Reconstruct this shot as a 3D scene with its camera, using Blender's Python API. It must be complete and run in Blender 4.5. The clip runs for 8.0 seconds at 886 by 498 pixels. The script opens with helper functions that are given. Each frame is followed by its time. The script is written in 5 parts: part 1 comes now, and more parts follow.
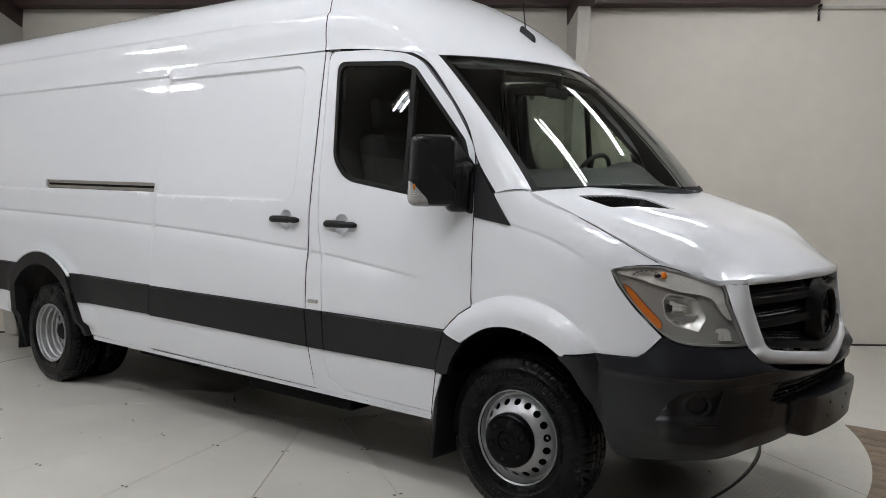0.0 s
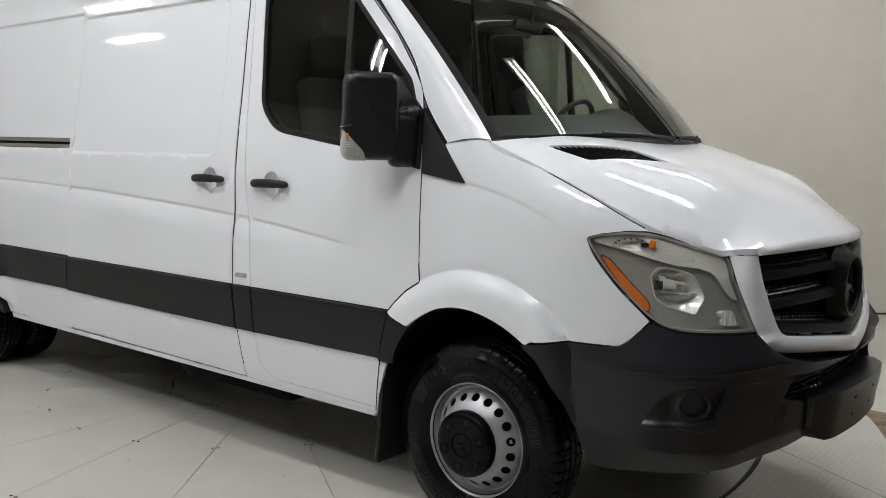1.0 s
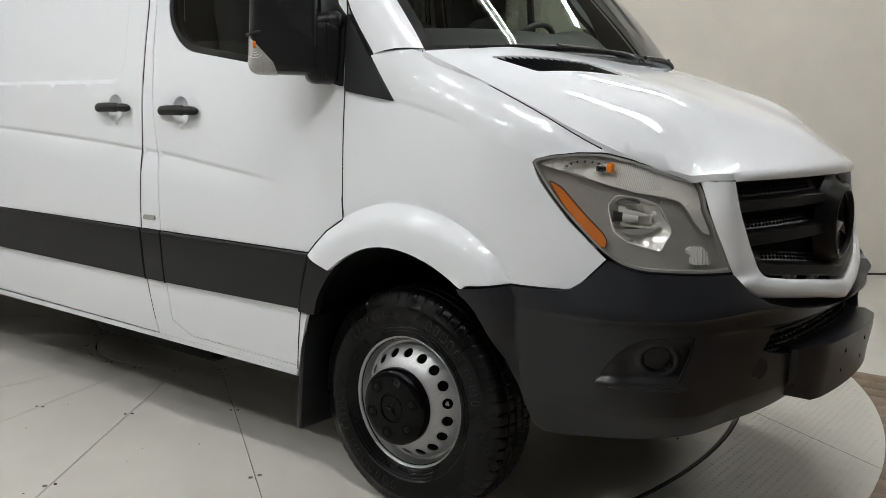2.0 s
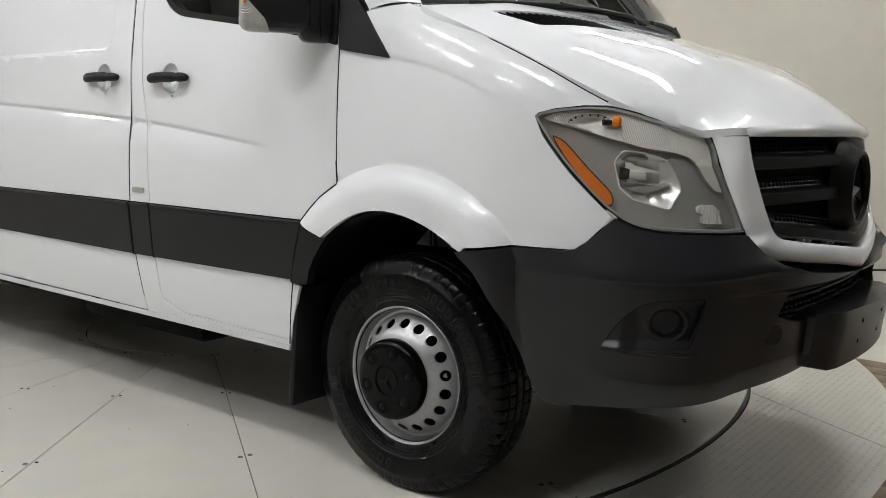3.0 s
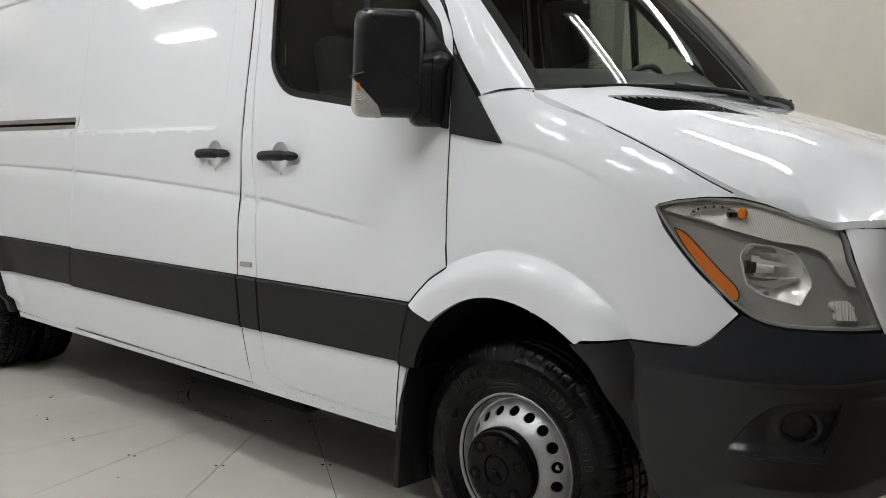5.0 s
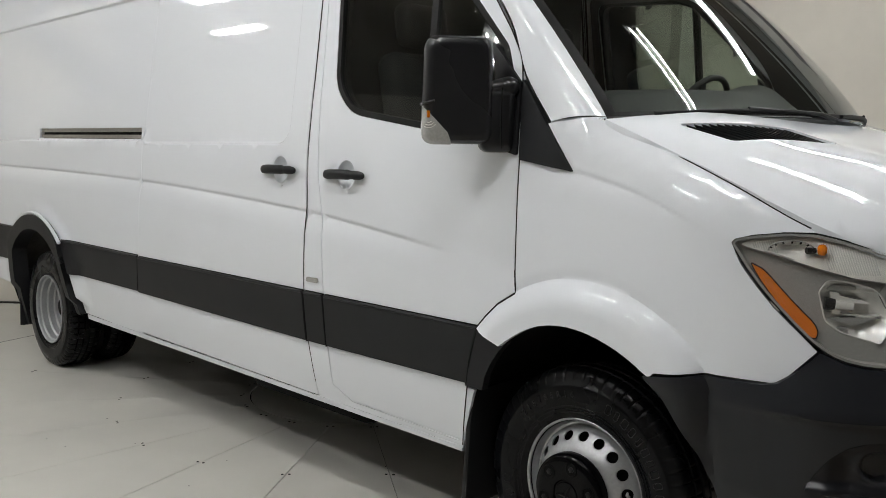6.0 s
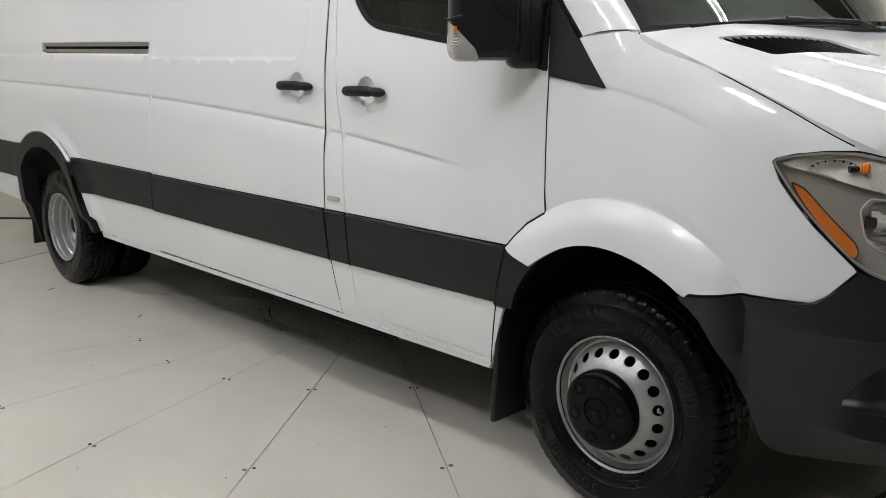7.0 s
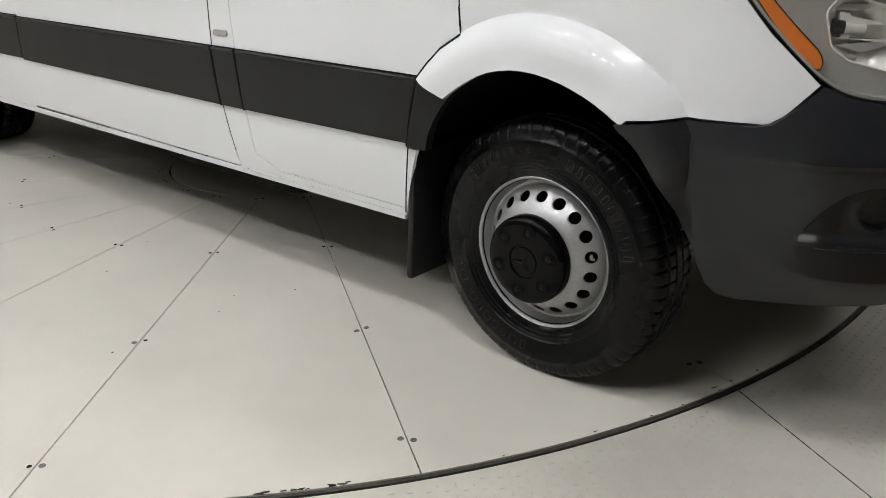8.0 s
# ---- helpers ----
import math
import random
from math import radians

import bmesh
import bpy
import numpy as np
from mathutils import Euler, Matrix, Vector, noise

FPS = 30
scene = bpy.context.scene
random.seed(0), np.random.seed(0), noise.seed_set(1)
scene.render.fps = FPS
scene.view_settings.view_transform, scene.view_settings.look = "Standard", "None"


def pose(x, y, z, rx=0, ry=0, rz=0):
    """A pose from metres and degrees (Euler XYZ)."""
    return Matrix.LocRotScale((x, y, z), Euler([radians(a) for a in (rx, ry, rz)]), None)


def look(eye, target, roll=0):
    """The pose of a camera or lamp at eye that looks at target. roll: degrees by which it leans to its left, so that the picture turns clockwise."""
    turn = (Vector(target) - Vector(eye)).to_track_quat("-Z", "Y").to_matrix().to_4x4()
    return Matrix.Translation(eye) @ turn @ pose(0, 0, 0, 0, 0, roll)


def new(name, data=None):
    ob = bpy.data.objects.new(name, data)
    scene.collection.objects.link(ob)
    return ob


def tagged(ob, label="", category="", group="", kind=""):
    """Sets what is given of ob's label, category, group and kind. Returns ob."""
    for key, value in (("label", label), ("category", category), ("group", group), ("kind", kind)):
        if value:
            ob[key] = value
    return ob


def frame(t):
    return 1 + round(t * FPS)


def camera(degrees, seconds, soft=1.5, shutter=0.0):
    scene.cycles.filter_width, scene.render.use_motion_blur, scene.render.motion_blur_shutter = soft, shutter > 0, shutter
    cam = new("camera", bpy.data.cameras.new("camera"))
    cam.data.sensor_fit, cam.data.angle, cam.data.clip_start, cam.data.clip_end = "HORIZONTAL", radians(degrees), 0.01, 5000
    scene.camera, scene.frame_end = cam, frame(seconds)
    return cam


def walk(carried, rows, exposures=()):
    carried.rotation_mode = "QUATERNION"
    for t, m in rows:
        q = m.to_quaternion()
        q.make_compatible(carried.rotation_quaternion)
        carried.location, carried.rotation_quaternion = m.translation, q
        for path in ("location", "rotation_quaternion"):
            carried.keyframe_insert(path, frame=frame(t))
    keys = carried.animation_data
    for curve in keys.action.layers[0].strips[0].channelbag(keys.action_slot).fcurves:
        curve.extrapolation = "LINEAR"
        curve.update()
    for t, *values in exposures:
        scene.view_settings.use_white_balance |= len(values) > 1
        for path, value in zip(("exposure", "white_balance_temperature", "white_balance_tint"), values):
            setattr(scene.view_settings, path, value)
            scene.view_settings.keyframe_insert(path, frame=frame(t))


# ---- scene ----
cam = camera(53.1, 8.0, soft=0.9)
PATH = [
    (0, (2.316, -4.332, 1.548), (1.058, -2.783, 1.414), 1.2),
    (0.5, (2.175, -3.933, 1.54), (0.916, -2.388, 1.364), 1.0),
    (1, (2.009, -3.609, 1.503), (0.761, -2.061, 1.286), 0.9),
    (1.5, (1.916, -3.29, 1.44), (0.683, -1.736, 1.18), 1.0),
    (2, (1.855, -3.128, 1.323), (0.647, -1.56, 1.041), 1.1),
    (3.5, (1.775, -3.033, 1.148), (0.551, -1.47, 0.908), 1.3),
    (4, (1.736, -3.037, 1.177), (0.466, -1.507, 0.965), 1.2),
    (4.5, (1.71, -3.04, 1.23), (0.394, -1.545, 1.05), 1.2),
    (6, (1.635, -3.113, 1.443), (0.208, -1.729, 1.225), 0.7),
    (6.5, (1.591, -3.143, 1.486), (0.16, -1.781, 1.178), 0.2),
    (7, (1.542, -3.15, 1.498), (0.141, -1.791, 1.062), -0.3),
    (7.5, (1.489, -3.088, 1.452), (0.154, -1.718, 0.87), -0.7),
    (8, (1.361, -2.858, 1.33), (0.126, -1.464, 0.601), -0.9),
]
walk(cam, [(t, look(eye, target, roll)) for t, eye, target, roll in PATH], exposures=((0, -0.09, 6430, 12), (1, 0.02, 6520, 10), (2, 0.18, 6600, 9), (3.5, 0.21, 6680, 9.5), (4.5, 0.12, 6620, 9.5), (6, -0.02, 6600, 9), (6.5, -0.04, 6650, 9.5), (7, 0.07, 6700, 10), (8, 0.40, 6700, 10)))
# ---- world and lights ----
world = bpy.data.worlds.new("room_air")
scene.world = world
world.use_nodes = True
world.node_tree.nodes["Background"].inputs[0].default_value = (0.9, 0.93, 1.0, 1)
world.node_tree.nodes["Background"].inputs[1].default_value = 0.02
TUBE_POWER = 142.0
CEILING, SLOPE, RISE = 3.43, 0.030, 0.10


# ---- materials ----
def material(name, colour, rough=0.5, metal=0.0, coat=0.0, grain=0.0, size=40.0, bump=0.0, blotch=0.0, spec=0.5, patches=1.2, even=False):
    """A principled surface with fine grain, broad blotches and relief, in metres."""
    mat = bpy.data.materials.new(name)
    mat.use_nodes = True
    nt = mat.node_tree
    b = nt.nodes["Principled BSDF"]
    b.inputs["Base Color"].default_value = (*colour, 1)
    b.inputs["Roughness"].default_value = rough
    b.inputs["Metallic"].default_value = metal
    b.inputs["Coat Weight"].default_value = coat
    b.inputs["Coat Roughness"].default_value = 0.03
    b.inputs["Specular IOR Level"].default_value = spec
    co = nt.nodes.new("ShaderNodeTexCoord")
    fine = nt.nodes.new("ShaderNodeTexNoise")
    fine.inputs["Scale"].default_value = size
    fine.inputs["Detail"].default_value = 5
    broad = nt.nodes.new("ShaderNodeTexNoise")
    broad.inputs["Scale"].default_value = patches
    broad.inputs["Detail"].default_value = 4
    for n in (fine, broad):
        nt.links.new(co.outputs["Object"], n.inputs["Vector"])
    if grain or blotch:
        mix = nt.nodes.new("ShaderNodeMix")
        mix.data_type = "RGBA"
        mix.blend_type = "MULTIPLY"
        mix.inputs[0].default_value = 1.0
        ramp = nt.nodes.new("ShaderNodeMapRange")
        ramp.inputs[1].default_value, ramp.inputs[2].default_value = 0.3, 0.7
        ramp.inputs[3].default_value, ramp.inputs[4].default_value = 1 - grain, 1.0
        ramp2 = nt.nodes.new("ShaderNodeMapRange")
        ramp2.inputs[1].default_value, ramp2.inputs[2].default_value = 0.35, 0.65
        ramp2.inputs[3].default_value, ramp2.inputs[4].default_value = 1 - blotch, 1.0
        both = nt.nodes.new("ShaderNodeMath")
        both.operation = "MULTIPLY"
        nt.links.new(fine.outputs[0], ramp.inputs[0])
        nt.links.new(broad.outputs[0], ramp2.inputs[0])
        nt.links.new(ramp.outputs[0], both.inputs[0])
        nt.links.new(ramp2.outputs[0], both.inputs[1])
        mix.inputs[6].default_value = (*colour, 1)
        nt.links.new(both.outputs[0], mix.inputs[7])
        nt.links.new(mix.outputs[2], b.inputs["Base Color"])
        if not even:
            rr = nt.nodes.new("ShaderNodeMapRange")
            rr.inputs[3].default_value, rr.inputs[4].default_value = rough * 0.8, min(1, rough * 1.25)
            nt.links.new(broad.outputs[0], rr.inputs[0])
            nt.links.new(rr.outputs[0], b.inputs["Roughness"])
    if bump:
        bp = nt.nodes.new("ShaderNodeBump")
        bp.inputs["Strength"].default_value = 1.0
        bp.inputs["Distance"].default_value = bump
        nt.links.new(fine.outputs[0], bp.inputs["Height"])
        nt.links.new(bp.outputs[0], b.inputs["Normal"])
    return mat


def glass(name, tint, gloss=1.0, rough=0.0, haze=0.0, ior=1.5):
    """A thin pane: tinted see-through with a mirror coat by angle."""
    mat = bpy.data.materials.new(name)
    mat.use_nodes = True
    nt = mat.node_tree
    nt.nodes.remove(nt.nodes["Principled BSDF"])
    clear = nt.nodes.new("ShaderNodeBsdfTransparent")
    clear.inputs[0].default_value = (*tint, 1)
    shine = nt.nodes.new("ShaderNodeBsdfGlossy")
    shine.inputs["Roughness"].default_value = rough
    shine.inputs["Color"].default_value = (gloss, gloss, gloss, 1)
    fres = nt.nodes.new("ShaderNodeFresnel")
    fres.inputs["IOR"].default_value = ior
    mix = nt.nodes.new("ShaderNodeMixShader")
    nt.links.new(fres.outputs[0], mix.inputs[0])
    if haze:
        dull = nt.nodes.new("ShaderNodeBsdfDiffuse")
        dull.inputs[0].default_value = (0.55, 0.54, 0.50, 1)
        veil = nt.nodes.new("ShaderNodeMixShader")
        veil.inputs[0].default_value = haze
        nt.links.new(clear.outputs[0], veil.inputs[1])
        nt.links.new(dull.outputs[0], veil.inputs[2])
        clear = veil
    nt.links.new(clear.outputs[0], mix.inputs[1])
    nt.links.new(shine.outputs[0], mix.inputs[2])
    nt.links.new(mix.outputs[0], nt.nodes["Material Output"].inputs["Surface"])
    return mat


def lamp_material(name, colour, strength):
    mat = bpy.data.materials.new(name)
    mat.use_nodes = True
    b = mat.node_tree.nodes["Principled BSDF"]
    b.inputs["Base Color"].default_value = (0.9, 0.9, 0.9, 1)
    b.inputs["Emission Color"].default_value = (*colour, 1)
    b.inputs["Emission Strength"].default_value = strength
    return mat


PAINT = material("white_car_paint", (0.778, 0.803, 0.843), 0.62, coat=1.0, grain=0.008, size=400, even=True, spec=0.12)
TRIM = material("dark_grey_moulding", (0.0120, 0.0124, 0.0142), 0.46, grain=0.25, size=500, bump=0.0002, blotch=0.15, patches=3, spec=0.26)
PLASTIC = material("black_bumper_plastic", (0.0116, 0.0125, 0.0160), 0.31, grain=0.3, size=600, bump=0.00015, blotch=0.15, patches=4, spec=0.34)
GRILLE = material("black_grille_plastic", (0.0045, 0.0045, 0.005), 0.36, grain=0.2, size=400, blotch=0.1, spec=0.22)
GLOSSBLACK = material("gloss_black_plastic", (0.0024, 0.0024, 0.0030), 0.12, grain=0.1, size=200, blotch=0.1, spec=0.13)
RUBBER = material("tyre_rubber", (0.0030, 0.0033, 0.0042), 0.27, grain=0.35, size=120, bump=0.0002, blotch=0.2, patches=6, spec=0.16)
TYREMARK = material("raised_tyre_marking", (0.0125, 0.0125, 0.0140), 0.36, grain=0.2, size=200, spec=0.30)
SEAL = material("black_rubber_seal", (0.004, 0.004, 0.004), 0.55, grain=0.2, size=200, spec=0.22)
DARK = material("underbody_black", (0.006, 0.006, 0.0065), 0.8, grain=0.4, size=30, blotch=0.3, spec=0.2)
HOUSINGGREY = material("grey_wheel_housing", (0.085, 0.080, 0.072), 0.8, grain=0.3, size=25, blotch=0.4, patches=3, spec=0.2)
MIRRORBLACK = material("dark_grey_mirror_plastic", (0.0125, 0.0128, 0.0145), 0.27, grain=0.2, size=500, bump=0.00008, blotch=0.1, spec=0.36)
SILVER = material("silver_wheel_paint", (0.46, 0.47, 0.48), 0.38, metal=0.65, grain=0.12, size=90, blotch=0.12, patches=9)
CHROME = material("bright_reflector", (0.94, 0.94, 0.91), 0.20, metal=0.35, grain=0.04, size=60)
HOUSING = material("headlight_grey_housing", (0.36, 0.36, 0.345), 0.42, metal=0.15, grain=0.1, size=150)
AMBER = material("amber_plastic", (0.82, 0.215, 0.008), 0.2, grain=0.25, size=250, coat=0.6)
RIBBED = material("clear_ribbed_plastic", (0.74, 0.73, 0.69), 0.30, coat=0.5, grain=0.03, size=150)
INSIDE = material("cabin_dark_plastic", (0.026, 0.027, 0.028), 0.6, grain=0.2, size=150, bump=0.0003)
CLOTH = material("black_seat_cloth", (0.030, 0.031, 0.033), 0.9, blotch=0.2, patches=5, spec=0.1)
INDICATOR = material("clear_indicator_plastic", (0.40, 0.395, 0.38), 0.25, coat=0.8, grain=0.15, size=120)
LINER = material("grey_headliner", (0.14, 0.14, 0.135), 0.9, grain=0.1, size=250)
ALUMINIUM = material("brushed_aluminium_rail", (0.42, 0.40, 0.37), 0.35, metal=0.8, grain=0.2, size=90)
WINDSCREEN = glass("windscreen_glass", (0.60, 0.66, 0.60))
SIDEGLASS = glass("tinted_side_glass", (0.60, 0.66, 0.60), ior=1.8)
LENS = glass("clear_lens", (0.93, 0.93, 0.92), haze=0.03)
MIRRORGLASS = material("mirror_glass", (0.9, 0.9, 0.9), 0.01, metal=1.0)
FLOORPAINT = material("white_painted_floor_plate", (0.70, 0.682, 0.628), 0.30, grain=0.04, size=5, blotch=0.11, patches=0.9, bump=0.0002, spec=0.2)
RINGPAINT = material("white_painted_chequer_plate", (0.63, 0.612, 0.56), 0.36, grain=0.05, size=14, blotch=0.10, patches=1.5)
HALLFLOOR = material("off_white_hall_floor", (0.66, 0.64, 0.585), 0.45, grain=0.05, size=5, blotch=0.10, patches=0.8)
WALLPAINT = material("cream_wall_paint", (0.66, 0.625, 0.56), 0.75, grain=0.04, size=6, blotch=0.07, patches=0.45, bump=0.0008)
# Wall colour darkened for the unseen walls, so less light bounces back.
DIMWALL = material("dimmed_unseen_wall", (0.33, 0.31, 0.275), 0.75, grain=0.05, size=6, blotch=0.15, patches=0.35)
STEELRED = material("red_oxide_steel", (0.040, 0.014, 0.013), 0.6, grain=0.3, size=12, blotch=0.3)
CREAMSTEEL = material("cream_painted_steel", (0.55, 0.53, 0.48), 0.55, grain=0.1, size=12, blotch=0.15)
ROOFSHEET = material("ceiling_insulation_sheet", (0.19, 0.175, 0.15), 0.8, grain=0.2, size=8, blotch=0.2)
WOOD = material("worn_grey_brown_plank", (0.30, 0.225, 0.155), 0.6, grain=0.35, size=14, blotch=0.4, patches=3)
STEEL = material("dark_steel_edge", (0.06, 0.058, 0.055), 0.45, metal=0.6, grain=0.5, size=40, blotch=0.3)
EDGE = material("worn_dark_band", (0.075, 0.070, 0.063), 0.62, grain=0.5, size=60, blotch=0.3, spec=0.3)
SCREW = material("worn_screw_head", (0.22, 0.21, 0.20), 0.45, metal=0.7, grain=0.4, size=200)
HOLEBLACK = material("screw_hole_black", (0.006, 0.006, 0.006), 0.8, grain=0.2, size=100, spec=0.1)
TUBELIGHT = lamp_material("fluorescent_tube", (0.975, 0.98, 0.985), TUBE_POWER)
FIXTURE = material("white_lamp_housing", (0.75, 0.75, 0.73), 0.4, grain=0.05)


# ---- shaping helpers ----
def part(name, bm, mat, parent=None, label="", smooth_angle=38):
    """Links a bmesh as one mesh object under a thing or a part."""
    me = bpy.data.meshes.new(name)
    bm.to_mesh(me)
    bm.free()
    me.materials.append(mat)
    for p in me.polygons:
        p.use_smooth = True
    me.set_sharp_from_angle(angle=radians(smooth_angle))
    ob = new(name, me)
    if parent:
        ob.parent = parent
    if label:
        ob["label"] = label
    return ob


def thing(name, at, label, category, group="", kind=""):
    ob = new(name)
    ob.location = at
    ob.empty_display_size = 0.2
    bpy.context.view_layer.update()
    return tagged(ob, label, category, group, kind)


def under(ob, parent):
    """Makes ob, built in world metres, a part of parent without moving it."""
    ob.parent = parent
    up, m = parent, Matrix.Identity(4)
    while up:
        m = Matrix.Translation(up.location) @ m
        up = up.parent
    ob.matrix_parent_inverse = m.inverted()
    return ob


def rounded(points, radius=0.0, steps=5):
    """A closed outline with rounded corners; a point may carry its own radius."""
    out, n = [], len(points)
    for i in range(n):
        p = Vector(points[i][:2])
        r = points[i][2] if len(points[i]) > 2 else radius
        a, b = Vector(points[i - 1][:2]) - p, Vector(points[(i + 1) % n][:2]) - p
        r = min(r, a.length * 0.48, b.length * 0.48)
        if r < 1e-4:
            out.append(p)
            continue
        s, e = p + a.normalized() * r, p + b.normalized() * r
        for k in range(steps + 1):
            t = k / steps
            out.append(s * (1 - t) ** 2 + p * 2 * t * (1 - t) + e * t * t)
    return out


def circle(cx, cz, r, n=24, rz=None):
    return [Vector((cx + r * math.cos(2 * math.pi * k / n), cz + (rz or r) * math.sin(2 * math.pi * k / n))) for k in range(n)]


def arc(cx, cz, r, a, b, n=12):
    return [Vector((cx + r * math.cos(radians(a + (b - a) * k / n)), cz + r * math.sin(radians(a + (b - a) * k / n)))) for k in range(n + 1)]


def dense(loop, step):
    out = []
    for i, p in enumerate(loop):
        q = loop[(i + 1) % len(loop)]
        n = max(1, math.ceil((q - p).length / step))
        out += [p.lerp(q, k / n) for k in range(n)]
    return out


def inside(p, loop):
    hit, x, y = False, p[0], p[1]
    j = loop[-1]
    for i in loop:
        if (i[1] > y) != (j[1] > y) and x < (j[0] - i[0]) * (y - i[1]) / (j[1] - i[1]) + i[0]:
            hit = not hit
        j = i
    return hit


def panel(surface, outline, step=(0.06, 0.06), depth=0.018, holes=(), flip=False, extra=()):
    """A sheet with thickness: the outline, less the holes, laid on surface(u, v, inward) -> place."""
    from mathutils.geometry import delaunay_2d_cdt
    edge = min(step)
    loops = [dense(list(l), edge) for l in (outline, *holes)]
    pts, edges = [], []
    for l in loops:
        base = len(pts)
        pts += l
        edges += [(base + k, base + (k + 1) % len(l)) for k in range(len(l))]
    ring = np.array([tuple(p) for p in pts])
    lo, hi = ring.min(0), ring.max(0)
    for p in extra:
        if lo[0] < p[0] < hi[0] and lo[1] < p[1] < hi[1] and inside(p, loops[0]) and not any(inside(p, h) for h in loops[1:]):
            if (np.abs(ring[: len(ring)] - (p[0], p[1])) ** 2).sum(1).min() > (0.25 * edge) ** 2:
                pts.append(Vector((p[0], p[1])))
    ring = np.array([tuple(p) for p in pts])
    for gu in np.arange(lo[0] + step[0] / 2, hi[0], step[0]):
        for gv in np.arange(lo[1] + step[1] / 2, hi[1], step[1]):
            if inside((gu, gv), loops[0]) and not any(inside((gu, gv), h) for h in loops[1:]):
                off = np.abs(ring - (gu, gv)) / np.array(step)
                if (off**2).sum(1).min() > 0.34:
                    pts.append(Vector((gu, gv)))
    vs, es, fs, *_ = delaunay_2d_cdt(pts, edges, [], 0, 1e-6)
    bm = bmesh.new()
    verts = [bm.verts.new(surface(p[0], p[1], 0.0)) for p in vs]
    for f in fs:
        c = sum((vs[k] for k in f), Vector((0, 0))) / len(f)
        if inside(c, loops[0]) and not any(inside(c, h) for h in loops[1:]):
            k = [verts[n] for n in f]
            bm.faces.new(k[::-1] if flip else k)
    keep = {v: n for n, v in enumerate(verts)}
    rim = [e for e in bm.edges if e.is_boundary]
    low = {}
    if depth:
        for e in rim:
            for v in e.verts:
                if v not in low:
                    p = vs[keep[v]]
                    low[v] = bm.verts.new(surface(p[0], p[1], depth))
        for e in rim:
            f = e.link_faces[0]
            a, b = e.verts
            lp = [l for l in f.loops if l.edge == e][0]
            a, b = lp.vert, lp.link_loop_next.vert
            bm.faces.new((b, a, low[a], low[b]))
    for v in [v for v in bm.verts if not v.link_faces]:
        bm.verts.remove(v)
    return bm


def lathe(profile, segs=64, axis="Y", centre=(0, 0, 0), closed=False, floor=None):
    """Turns (radius, along) pairs round an axis."""
    bm = bmesh.new()
    rings = []
    for k in range(segs):
        a = 2 * math.pi * k / segs
        ring = []
        for r, h in profile:
            p = Vector((r * math.cos(a), h, r * math.sin(a))) if axis == "Y" else Vector((r * math.cos(a), r * math.sin(a), h))
            p += Vector(centre)
            if floor is not None:
                p.z = max(p.z, floor)
            ring.append(bm.verts.new(p))
        rings.append(ring)
    n = len(profile)
    for k in range(segs):
        a, b = rings[k], rings[(k + 1) % segs]
        for i in range(n if closed else n - 1):
            j = (i + 1) % n
            bm.faces.new((a[i], a[j], b[j], b[i]))
    bmesh.ops.remove_doubles(bm, verts=bm.verts, dist=1e-6)
    bmesh.ops.recalc_face_normals(bm, faces=bm.faces)
    return bm


def box(sx, sy, sz, bevel=0.0, m=None, segs=2):
    bm = bmesh.new()
    bmesh.ops.create_cube(bm, size=1.0)
    bmesh.ops.scale(bm, vec=(sx, sy, sz), verts=bm.verts)
    if bevel:
        bmesh.ops.bevel(bm, geom=bm.edges[:], offset=bevel, segments=segs, affect="EDGES", profile=0.5)
    if m is not None:
        bmesh.ops.transform(bm, matrix=m, verts=bm.verts)
    return bm


def tube(path, radius, segs=8, taper=1.0):
    """A round bar along a path of places."""
    bm = bmesh.new()
    path = [Vector(p) for p in path]
    rings, n = [], len(path)
    for i, p in enumerate(path):
        d = (path[min(i + 1, n - 1)] - path[max(i - 1, 0)]).normalized()
        side = d.cross(Vector((0.3, 0.2, 0.93))).normalized()
        up = side.cross(d)
        r = radius * (1 + (taper - 1) * i / (n - 1))
        rings.append([bm.verts.new(p + r * (math.cos(2 * math.pi * k / segs) * side + math.sin(2 * math.pi * k / segs) * up)) for k in range(segs)])
    for a, b in zip(rings, rings[1:]):
        for k in range(segs):
            bm.faces.new((a[k], a[(k + 1) % segs], b[(k + 1) % segs], b[k]))
    bm.faces.new(rings[0][::-1])
    bm.faces.new(rings[-1])
    bmesh.ops.recalc_face_normals(bm, faces=bm.faces)
    return bm


def sheet(fn, nu, nv, depth=0.0):
    """A grid over fn(u, v) with u and v from 0 to 1; depth thickens it inwards."""
    bm = bmesh.new()
    g = [[bm.verts.new(fn(i / nu, j / nv)) for j in range(nv + 1)] for i in range(nu + 1)]
    for i in range(nu):
        for j in range(nv):
            bm.faces.new((g[i][j], g[i + 1][j], g[i + 1][j + 1], g[i][j + 1]))
    if depth:
        bmesh.ops.recalc_face_normals(bm, faces=bm.faces)
        bmesh.ops.solidify(bm, geom=bm.faces[:], thickness=depth)
    return bm


def merged(*parts):
    """Several bmeshes that are one and the same piece."""
    out = bmesh.new()
    for b in parts:
        me = bpy.data.meshes.new("tmp")
        b.to_mesh(me)
        b.free()
        out.from_mesh(me)
        bpy.data.meshes.remove(me)
    return out


def smooth(a, b, t):
    t = min(1.0, max(0.0, (t - a) / (b - a)))
    return t * t * (3 - 2 * t)


